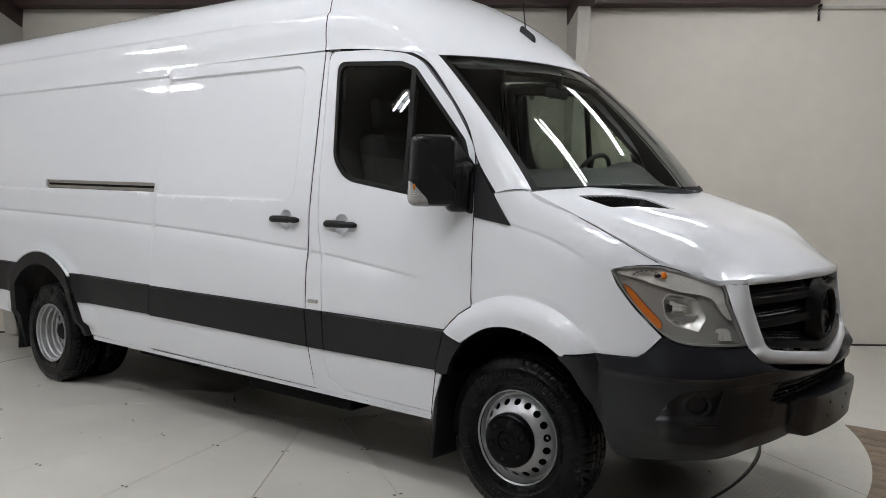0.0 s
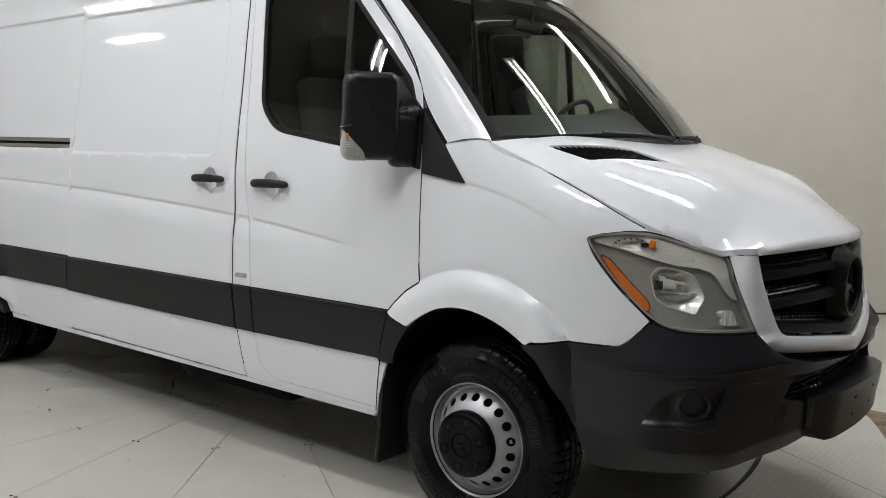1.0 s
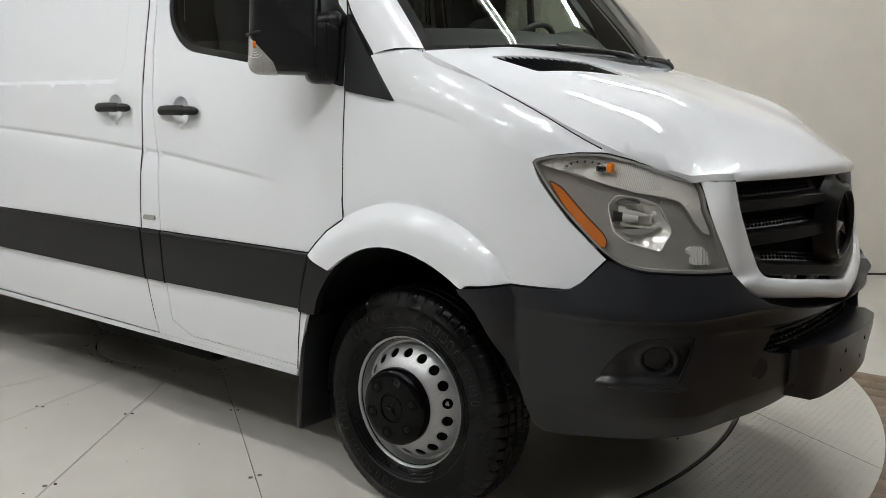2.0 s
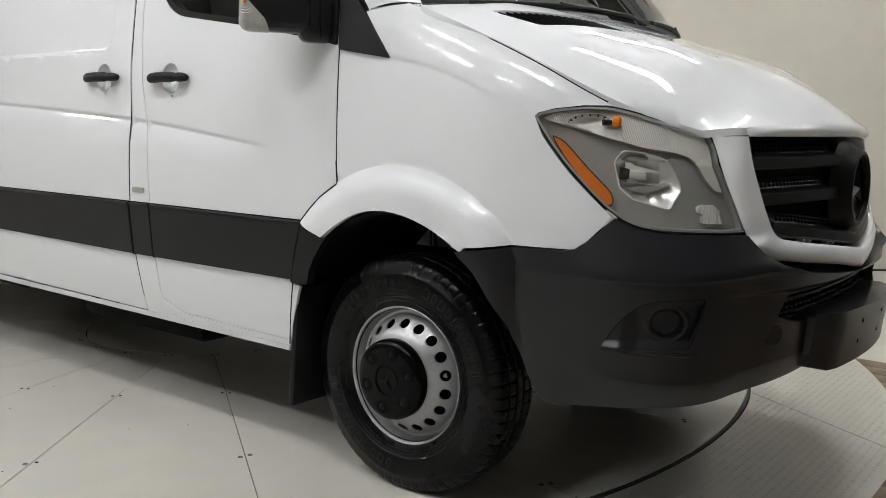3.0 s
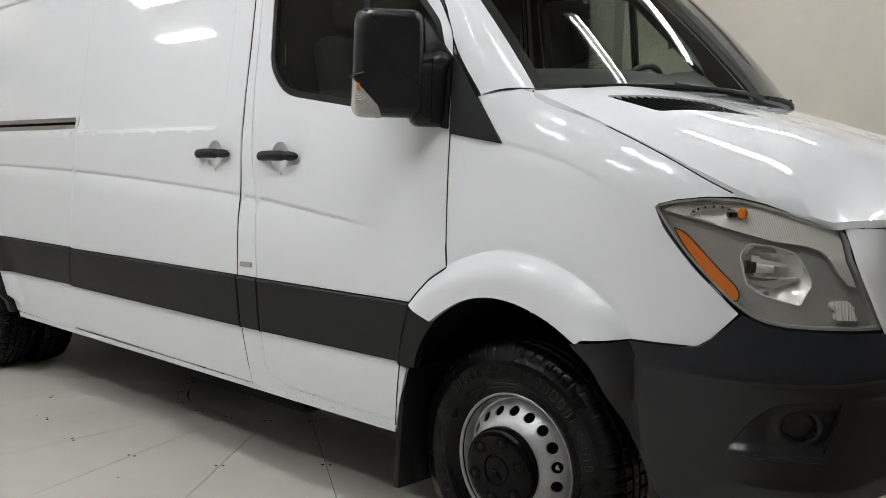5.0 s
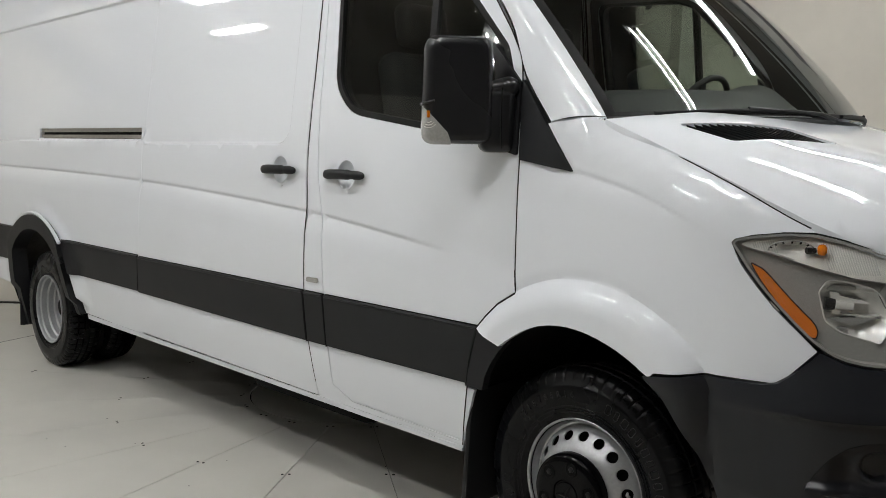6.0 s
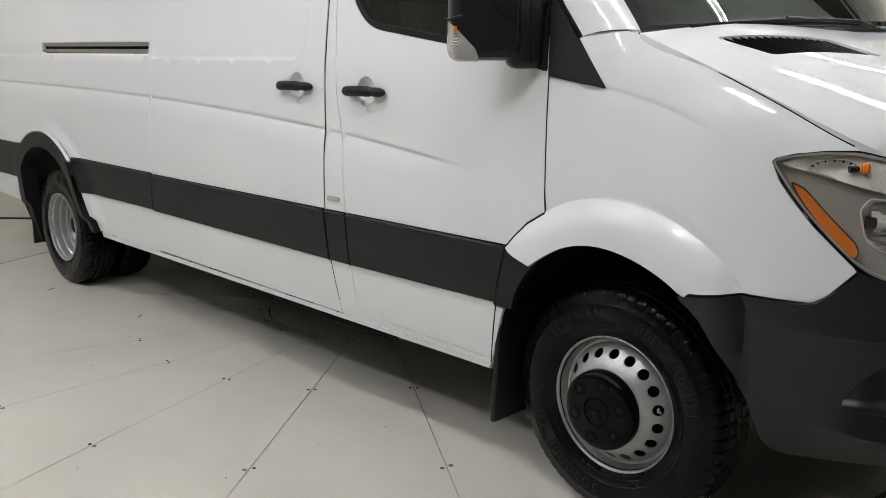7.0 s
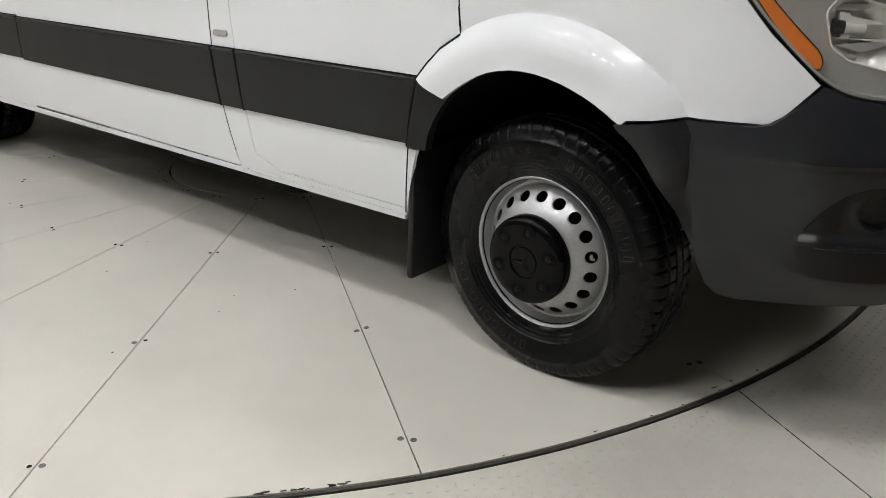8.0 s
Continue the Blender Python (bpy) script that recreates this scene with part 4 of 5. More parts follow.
    def bowl(u, z, inward):
        """A deep reflector: an outer bowl with facets that turn to the bulb."""
        d = math.hypot((u - 0.850) / 0.105, (z - 1.050) / 0.085)
        facet = 0.010 * abs(((u - 0.76) / 0.048) % 1.0 - 0.5) * smooth(1.0, 0.6, d)
        step = 0.012 * smooth(1.035, 1.028, z) * smooth(0.95, 0.90, u)
        return nose(u, z, inward + 0.032 + 0.042 * max(0.0, 1 - d * d) ** 0.8 + facet - step, side)
    part("main_reflector", panel(bowl, rounded(REFLECT, 0.010), (0.006, 0.006), 0.01, flip=fl), CHROME, base, "faceted chrome reflector", 25)
    rim_line = [nose(u, z, 0.030, side) for u, z in dense(rounded(REFLECT, 0.010), 0.015)]
    part("reflector_rim", tube(rim_line + rim_line[:1], 0.0026, 6), CHROME, base)
    for (u0, z0), (u1, z1), r, mt in (((0.772, 1.068), (0.800, 1.066), 0.017, GRILLE), ((0.796, 1.066), (0.850, 1.062), 0.0125, CHROME)):
        part("bulb_shield", tube([nose(u0, z0, 0.042, side), nose(u1, z1, 0.042, side)], r, 14, 0.85), mt, base, "bulb shield")
    for a, b, c, d, mt in (((0.784, 1.120), (0.862, 1.112), (0.860, 1.104), (0.780, 1.102), HOUSING), ((0.790, 1.098), (0.815, 1.096), (0.812, 1.044), (0.790, 1.044), CHROME), ((0.812, 1.090), (0.880, 1.078), (0.900, 1.070), (0.812, 1.074), CHROME),
                           ((0.774, 1.046), (0.890, 1.040), (0.930, 1.044), (0.900, 1.034), CHROME), ((0.772, 1.030), (0.862, 1.036), (0.925, 1.036), (0.845, 1.014), HOUSING), ((0.790, 1.006), (0.812, 1.012), (0.830, 1.008), (0.806, 0.998), HOUSING)):
        part("reflector_vane", panel(skin(side, -0.040), rounded([a, b, c, d], 0.004), (0.02, 0.01), 0.022, flip=fl), mt, base)

    def marker(u, z, inward):
        return nose(u, z, inward + 0.018 + 0.003 * math.sin(u * 620), side)
    part("marker_lamp", panel(marker, rounded(MARKER, 0.004), (0.0025, 0.012), 0.014, flip=fl), CHROME, base, "small ribbed marker reflector", 60)
    brow = [nose(u, z, 0.020, side) for u, z in UPPER[10:]]
    part("brow", tube(brow, 0.004, 8), HOUSING, base)


for s in (R, L):
    headlight(s)

MID = X0 + LENGTH


def bumper_skin(u, z, inward):
    """A leaning upper part that ends in a crease, an upright middle and a chamfered lower lip."""
    k = min(u, 2 * MID - u)
    w = smooth(0.33, 0.80, k)
    crease = curve([(0.39, 0.795), (0.95, 0.797), (1.10, 0.808), (1.22, 0.818), (1.65, 0.80)], k)
    bend = curve([(0.45, 0.570), (0.60, 0.545), (0.76, 0.515), (1.03, 0.513), (1.21, 0.543), (1.65, 0.57)], k)
    lean = min(1.0, max(0.0, (0.955 - z) / (0.955 - crease)))
    out = 0.056 * lean**1.25 if z > crease else 0.056 - 0.015 * smooth(crease, crease - 0.020, z)
    out -= 0.010 * smooth(crease - 0.02, bend, z)
    if z < bend:
        out -= 0.52 * (bend - z)
    front = smooth(0.98, 1.18, k)
    ridge = curve([(0.99, 0.748), (1.16, 0.756), (1.65, 0.756)], k)
    out -= 0.016 * front * smooth(ridge + 0.006, ridge - 0.012, z)
    out = out * w
    return nose(u, z, inward - out - 0.002)


top = [(0.290, 0.829), (0.412, 0.854), (0.493, 0.855), (0.57, 0.857), (0.612, 0.865), (0.662, 0.896), (0.736, 0.948), (0.764, 0.939), (0.803, 0.924), (0.86, 0.915), (0.95, 0.911), (1.064, 0.909), (1.149, 0.909), (1.193, 0.863), (1.26, 0.829), (1.398, 0.797), (MID, 0.763)]
low = [(1.533, 0.486), (1.392, 0.474), (1.25, 0.464), (1.12, 0.444), (0.943, 0.430), (0.765, 0.422), (0.560, 0.412), (0.505, 0.418), (0.475, 0.445), (0.452, 0.50), (0.428, 0.57), (0.406, 0.634), (0.372, 0.700), (0.332, 0.773)]
mirror_u = lambda pts: [(2 * MID - u, z) for u, z in pts[::-1]]  # noqa: E731
outline = top + mirror_u(top[:-1]) + mirror_u(low) + [(MID, 0.49)] + low
SIDE_IN = [(1.273, 0.681), (1.300, 0.720), (1.325, 0.746), (1.45, 0.752)]
SIDE_LOW = [(1.434, 0.650), (1.35, 0.659)]
INTAKE = [*SIDE_IN, (MID, 0.752), *mirror_u(SIDE_IN), *mirror_u(SIDE_LOW), (MID, 0.640), *SIDE_LOW]
POD = [(0.684, 0.604), (0.699, 0.640), (0.741, 0.692), (0.787, 0.725), (0.835, 0.740), (0.994, 0.748), (0.989, 0.699), (0.962, 0.640), (0.945, 0.604)]
POD_L = mirror_u(POD)
creases = []
for k in np.arange(0.34, 1.64, 0.02):
    c = curve([(0.39, 0.795), (0.95, 0.797), (1.10, 0.808), (1.22, 0.818), (1.65, 0.80)], k)
    b = curve([(0.45, 0.570), (0.60, 0.545), (0.76, 0.515), (1.03, 0.513), (1.21, 0.543), (1.65, 0.57)], k)
    for z in (c + 0.003, c - 0.003, c - 0.011, c - 0.020, b + 0.002, b - 0.002, 0.762, 0.756, 0.750, 0.744):
        creases += [(k, z), (2 * MID - k, z)]
for dr in (-0.085, -0.06, -0.04, -0.025, -0.012, -0.0015, 0.0015, 0.012, 0.036):
    for a in np.arange(-0.1, 0.9, 0.035):
        r = flare_crest(a) + dr
        creases += [(0.012 + r * math.cos(a), HUB.y + r * math.sin(a)), (2 * MID - 0.012 - r * math.cos(a), HUB.y + r * math.sin(a))]
bump = part("front_bumper", panel(bumper_skin, [Vector(p) for p in outline], (0.025, 0.02), 0.03, [rounded(INTAKE, 0.012), rounded(POD, 0.012), rounded(POD_L, 0.012)], extra=creases), PLASTIC, van, "black textured plastic front bumper")


def shelf(a, b):
    u = 1.15 + (2 * MID - 2.30) * a
    k = min(u, 2 * MID - u)
    return bumper_skin(u, curve(top[12:], k) - 0.003 + 0.012 * b, 0.002 + 0.13 * b)


part("bumper_shelf", sheet(shelf, 40, 3), PLASTIC, bump)
part("intake_back", panel(lambda u, z, i: bumper_skin(u, z, i + 0.115), rounded(grown(INTAKE, 0.03), 0.02), (0.08, 0.05), 0.0), HOLEBLACK, bump)
for k in range(6):
    z, back = 0.652 + 0.010 * k, 0.020 + 0.016 * k
    part("intake_bar", tube([bumper_skin(u, z, back) for u in np.linspace(1.33, 2 * MID - 1.33, 24)], 0.0045, 6), GRILLE, bump)
for k in range(24):
    u = 1.35 + (2 * MID - 2.70) * k / 23
    part("intake_rib", tube([bumper_skin(u, 0.650, 0.018), bumper_skin(u, 0.704, 0.102)], 0.0045, 6), GRILLE, bump)
for z in (0.728, 0.714):
    part("intake_bar", tube([bumper_skin(u, z, 0.05) for u in np.linspace(1.31, 2 * MID - 1.31, 24)], 0.006, 6), GRILLE, bump)
for sgn in (0, 1):
    f = (lambda u: u) if sgn == 0 else (lambda u: 2 * MID - u)
    pod = [(f(u), z) for u, z in POD]

    def pod_skin(u, z, inward):
        k = min(u, 2 * MID - u)
        d = math.hypot((k - 0.882) / 0.078, (z - 0.676) / 0.056)
        sunk = 0.006 + 0.016 * smooth(0.74, 0.70, z) * smooth(0.72, 0.80, k)
        sunk += 0.020 * (1 - smooth(0.60, 0.66, d)) - 0.006 * math.exp(-((d - 0.80) / 0.13) ** 2)
        sunk -= 0.022 * smooth(0.632, 0.606, z)
        return bumper_skin(u, z, inward + sunk)
    part("fog_lamp_cover", panel(pod_skin, rounded(grown(pod, 0.004), 0.012), (0.005, 0.005), 0.02), PLASTIC, bump, "black blank fog lamp cover")
    ledge = [(0.680, 0.606), (0.74, 0.600), (0.83, 0.597), (0.95, 0.592), (1.055, 0.598)]
    part("fog_cover_ledge", tube([bumper_skin(f(u), z, -0.002 + 0.008 * abs(k - 2) / 2) for k, (u, z) in enumerate(ledge)], 0.0085, 10, 0.7), PLASTIC, bump)
    line = [bumper_skin(f(u), z, 0.0035) for u, z in dense(rounded(POD, 0.012), 0.02)]
    part("fog_cover_joint", tube(line + line[:1], 0.0022, 6), HOLEBLACK, bump)
    part("tow_cap", lathe([(0, 0.0014), (0.029, 0.0014), (0.0295, 0.0002), (0.031, 0.0002), (0.0315, 0.0014), (0.033, -0.002)], 28), PLASTIC, bump, "round tow eye cap").matrix_basis = Matrix.Translation(bumper_skin(f(1.262), 0.632, -0.001)) @ pose(0, 0, 0, 0, 0, 62 if sgn == 0 else -62) @ pose(0, 0, 0, 0, 0, 180)


def plate_face(y, z, inward):
    return Vector((1.178 - 0.22 * y * y - 0.04 * smooth(0.30, 0.42, abs(y)) + 0.02 * smooth(0.5, 0.66, z) - inward, y, z))


plate = part("plate_bracket", panel(plate_face, rounded([(-0.41, 0.672), (0.41, 0.672), (0.40, 0.55), (0.345, 0.498), (-0.345, 0.498), (-0.40, 0.55)], 0.01), (0.04, 0.04), 0.10), PLASTIC, bump, "black plate bracket with screw holes")
for y in (-0.14, 0.10):
    for z in (0.625, 0.56):
        part("bracket_hole", box(0.004, 0.008, 0.014, 0.002, pose(plate_face(y, z, 0).x, y, z)), HOLEBLACK, bump)

# ---- wheels ----
def tyre(y0, outer, mesh_name):
    """A road tyre with grooved tread and shoulder blocks; outer: which way its outer wall faces."""
    prof = [(0.212, 0.078), (0.219, 0.088), (0.232, 0.093), (0.235, 0.0955), (0.240, 0.0966), (0.242, 0.0986), (0.244, 0.0976), (0.252, 0.1000), (0.254, 0.1020), (0.256, 0.1010), (0.262, 0.1035), (0.265, 0.1065), (0.300, 0.1085), (0.322, 0.1075), (0.330, 0.1055), (0.333, 0.1025), (0.352, 0.0985), (0.366, 0.0925), (0.3745, 0.084), (0.3795, 0.072),
            (0.381, 0.060), (0.374, 0.057), (0.374, 0.053), (0.383, 0.050), (0.384, 0.024), (0.376, 0.021), (0.376, 0.015), (0.385, 0.012), (0.385, 0.0)]
    prof = prof + [(r, -h) for r, h in prof[-2::-1]]
    segs = 480
    bm = bmesh.new()
    rings = []
    for k in range(segs):
        a = 2 * math.pi * k / segs
        ring = []
        for r, h in prof:
            rr = r
            if 0.058 < abs(h) < 0.100 and r > 0.345 and k % 8 == 0:
                rr = r - 0.0052
            if 0.0 < abs(h) < 0.052 and r > 0.38 and (k + (4 if abs(h) < 0.015 else 0)) % 8 == 0:
                rr = r - 0.0035
            z = rr * math.sin(a)
            x, y = rr * math.cos(a), h
            if z < -0.377:
                y *= 1 + (-0.377 - z) * 2
                z = -0.377
            ring.append(bm.verts.new((x, y * outer, z)))
        rings.append(ring)
    for k in range(segs):
        a, b = rings[k], rings[(k + 1) % segs]
        for i in range(len(prof) - 1):
            bm.faces.new((a[i], a[i + 1], b[i + 1], b[i]))
    bmesh.ops.recalc_face_normals(bm, faces=bm.faces)
    return bm


TYRE = []


def tyre_part(name, w):
    """All tyres share one mesh."""
    if not TYRE:
        ob = part(name, tyre(0, 1, "tyre"), RUBBER, w, "black all-season tyre")
        TYRE.append(ob.data)
        return ob
    ob = new(name, TYRE[0])
    ob.parent = w
    ob["label"] = "black all-season tyre"
    return ob


def holed_disc(r0, r1, h0, h1, count, rh, rad, dish=0.0):
    """A cone ring with round holes, in the wheel's own frame (outer side at -y)."""
    def cone(u, v, inward):
        r = math.hypot(u, v)
        t = (r - r0) / (r1 - r0)
        return Vector((u, -(h0 + (h1 - h0) * t + dish * math.sin(math.pi * min(1, max(0, t)))) + inward, v))
    lean = 1 / math.hypot(1, (h1 - h0) / (r1 - r0))

    def oval(a):
        """A hole that is round on the slanted sheet."""
        e, n = Vector((math.cos(a), math.sin(a))), Vector((-math.sin(a), math.cos(a)))
        return [e * (rad + rh * lean * math.cos(2 * math.pi * i / 18)) + n * rh * math.sin(2 * math.pi * i / 18) for i in range(18)]
    holes = [circle(0, 0, r0, 48)] + [oval(2 * math.pi * (k + 0.5) / count) for k in range(count)]
    return panel(cone, circle(0, 0, r1, 72), (0.012, 0.012), 0.006, holes)


def wheel_front(x, side):
    """Front wheel: convex disc with a black hub cap."""
    w = new("front_wheel")
    w.parent = van
    w.location = (x, side * 0.812, 0.3845)
    w.scale = (1.02, 1.0, 1.02)
    w.rotation_euler = (0, 0, 0 if side == R else math.pi)
    w["label"] = "front wheel with silver rim and black hub cap"
    tyre_part("tyre", w)
    rim = lathe([(0.205, 0.075), (0.214, 0.070), (0.222, -0.078), (0.2255, -0.0865), (0.221, -0.0905), (0.2155, -0.0865), (0.2135, -0.076), (0.2070, -0.058), (0.2030, -0.051), (0.1960, -0.049), (0.1900, -0.053)], 96)
    part("rim", rim, SILVER, w, "silver painted steel rim", 26)
    part("wheel_disc", holed_disc(0.115, 0.193, 0.126, 0.058, 18, 0.0178, 0.168, 0.012), SILVER, w, "silver disc with round holes")
    part("brake_drum", lathe([(0.0, 0.0), (0.203, 0.0), (0.203, 0.10)], 48), DARK, w)
    cap = [(0.0, -0.1700), (0.040, -0.1700), (0.042, -0.1670), (0.046, -0.1670), (0.049, -0.1725), (0.100, -0.1705), (0.116, -0.1680), (0.124, -0.1620), (0.127, -0.1520), (0.127, -0.1270)]
    c = part("hub_cap", lathe(cap, 72), GLOSSBLACK, w, "black hub cap")
    for k in range(6):
        a = radians(60 * k + 18)
        cx, cz = 0.088 * math.cos(a), 0.088 * math.sin(a)
        part("lug_recess", lathe([(0.0205, -0.1700), (0.0210, -0.1728), (0.0195, -0.1738), (0.0180, -0.1720), (0.0180, -0.1716), (0.0, -0.1716)], 24, centre=(cx, 0, cz)), HOLEBLACK, c)
        part("lug_nut", lathe([(0.0, -0.1742), (0.0085, -0.1742), (0.0098, -0.1734), (0.0098, -0.1705)], 6, centre=(cx, 0, cz)), GRILLE, c)
    for k in range(3):
        blade = bmesh.new()
        vv = [blade.verts.new(p) for p in ((-0.010, -0.1705, 0), (0.010, -0.1705, 0), (0, -0.1705, 0.040), (0, -0.1755, 0.0))]
        for f in ((0, 3, 2), (3, 1, 2), (0, 1, 3)):
            blade.faces.new([vv[i] for i in f])
        bmesh.ops.recalc_face_normals(blade, faces=blade.faces)
        part("cap_emblem", blade, GLOSSBLACK, c).matrix_basis = pose(0, 0, 0, 0, 120 * k + 25, 0)
    valve = tube([(0.168, -0.09, 0.035), (0.180, -0.112, 0.037), (0.192, -0.118, 0.039)], 0.004, 8)
    part("valve_stem", valve, SILVER, w)
    lettering(w)
    return w


def lettering(w):
    """Raised marks on the outer wall: the size in letters, the names as plain bars."""
    def wall(r):
        return -curve([(0.262, 0.1045), (0.30, 0.1092), (0.32, 0.1085), (0.335, 0.104)], r)
    for start, end, n, high in ((70, 12, 10, 0.030), (220, 262, 7, 0.026), (188, 206, 3, 0.026)):
        for k in range(n):
            a = start + (end - start) * k / (n - 1)
            wide = (0.62, 0.45, 0.7, 0.55, 0.4)[k % 5] * 0.295 * abs(radians((end - start) / (n - 1)))
            y, x = wall(0.296) + 0.0004, wide / 2
            ring = [(p[0], y, 0.296 + p[1]) for p in rounded([(-x, -high / 2), (x, -high / 2), (x * 0.9, high / 2), (-x * 0.9, high / 2)], 0.006, 4)]
            b = tube(ring + ring[:1], 0.0014, 5)
            part("tyre_mark", b, TYREMARK, w).matrix_basis = pose(0, 0, 0, 0, 90 - a, 0)
    size = "215/85R16"
    for k, ch in enumerate(size):
        cu = bpy.data.curves.new("size_letter", "FONT")
        cu.body, cu.size, cu.extrude, cu.align_x, cu.align_y = ch, 0.028, 0.001, "CENTER", "CENTER"
        tmp = bpy.data.objects.new("tmp", cu)
        scene.collection.objects.link(tmp)
        me = bpy.data.meshes.new_from_object(tmp.evaluated_get(bpy.context.evaluated_depsgraph_get()))
        bpy.data.objects.remove(tmp)
        me.materials.clear()
        me.materials.append(TYREMARK)
        ob = new("size_letter", me)
        ob.parent = w
        ob.matrix_basis = pose(0, 0, 0, 0, -(48 - 5.2 * k) - 0, 0) @ pose(0, wall(0.30) - 0.0005, 0.300, 90, 0, 0)


def wheel_rear(side):
    """Twin rear wheels: a deep dished outer rim and the inner tyre behind it."""
    w = new("rear_wheel")
    w.parent = van
    w.location = (REAR, side * 0.857, 0.378)
    w.rotation_euler = (0, 0, 0 if side == R else math.pi)
    w["label"] = "twin rear wheel with deep silver rim"
    tyre_part("tyre", w)
    inner = tyre_part("inner_tyre", w)
    inner.location = (0, 0.265, 0)
    rim = lathe([(0.224, -0.088), (0.2260, -0.1000), (0.2200, -0.1025), (0.2150, -0.0960), (0.2130, -0.0800), (0.2050, -0.0740), (0.2035, -0.0720), (0.2020, -0.0380), (0.1930, -0.0320), (0.1915, -0.0300), (0.1900, 0.0020), (0.1800, 0.0080), (0.1785, 0.0100), (0.1770, 0.0300), (0.168, 0.045)], 80)
    part("rim", rim, SILVER, w, "deep silver steel rim", 24)
    d = part("wheel_disc", holed_disc(0.06, 0.170, -0.010, -0.040, 14, 0.0195, 0.140, 0.0), SILVER, w)
    part("hub", lathe([(0.0, -0.02), (0.055, -0.018), (0.065, -0.005), (0.066, 0.04)], 40), DARK, w)
    part("brake_drum", lathe([(0.0, 0.07), (0.165, 0.07), (0.165, 0.25)], 40), DARK, w)
    return w


wheel_front(0.0, R)
wheel_front(0.0, L)
wheel_rear(R)
wheel_rear(L)

# wheel housings and underbody
for s in (R, L):
    for cx, r, y0, y1, a0, a1 in ((0.012, 0.545, 0.36, 0.95, 30, 166), (REAR, 0.585, 0.28, 0.95, 16, 160)):
        def liner(u, v):
            a = radians(a0 + (a1 - a0) * u)
            return Vector((cx + r * math.cos(a), s * (y0 + (y1 - y0) * v), 0.375 + r * math.sin(a)))
        part("wheel_housing", sheet(liner, 36, 4), DARK if cx > -1 else HOUSINGGREY, van, "black wheel housing" if cx > -1 else "grey wheel housing")
    part("strut", tube([(0.10, s * 0.55, 0.42), (0.06, s * 0.52, 0.9)], 0.045, 14), DARK, van)
    part("spring_pad", box(0.16, 0.2, 0.10, 0.02, pose(0.17, s * 0.66, 0.84, 0, 12, 10)), GRILLE, van)
part("axle", tube([(0, -0.78, 0.36), (0, 0.78, 0.36)], 0.05, 12), DARK, van)
part("axle", tube([(REAR, -0.6, 0.375), (REAR, 0.6, 0.375)], 0.07, 12), DARK, van)
part("underbody", box(4.0, 1.5, 0.10, 0.02, pose(-2.3, 0, 0.50)), DARK, van, "black underbody")
part("underbody", box(1.35, 1.1, 0.10, 0.02, pose(0.1, 0, 0.50)), DARK, van)
part("frame_rail", box(4.6, 0.09, 0.14, 0.01, pose(-2.2, -0.42, 0.42)), DARK, van)
part("frame_rail", box(4.6, 0.09, 0.14, 0.01, pose(-2.2, 0.42, 0.42)), DARK, van)
part("fuel_tank", box(0.95, 0.50, 0.24, 0.05, pose(-1.75, -0.48, 0.36)), DARK, van, "black fuel tank")
part("step_box", box(0.7, 0.25, 0.16, 0.03, pose(-3.1, -0.62, 0.38)), DARK, van)
part("silencer", tube([(-2.3, 0.1, 0.36), (-3.2, 0.1, 0.36)], 0.11, 16), DARK, van)
part("engine_tray", box(0.5, 1.0, 0.04, 0.01, pose(0.62, 0, 0.44, 0, 2, 0)), DARK, van)
part("engine_wall", box(0.04, 1.0, 0.75, 0.01, pose(0.80, 0, 0.80)), DARK, van)
part("floor_pan", box(1.5, 1.75, 0.05, 0.01, pose(-0.62, 0, 0.92)), DARK, van)


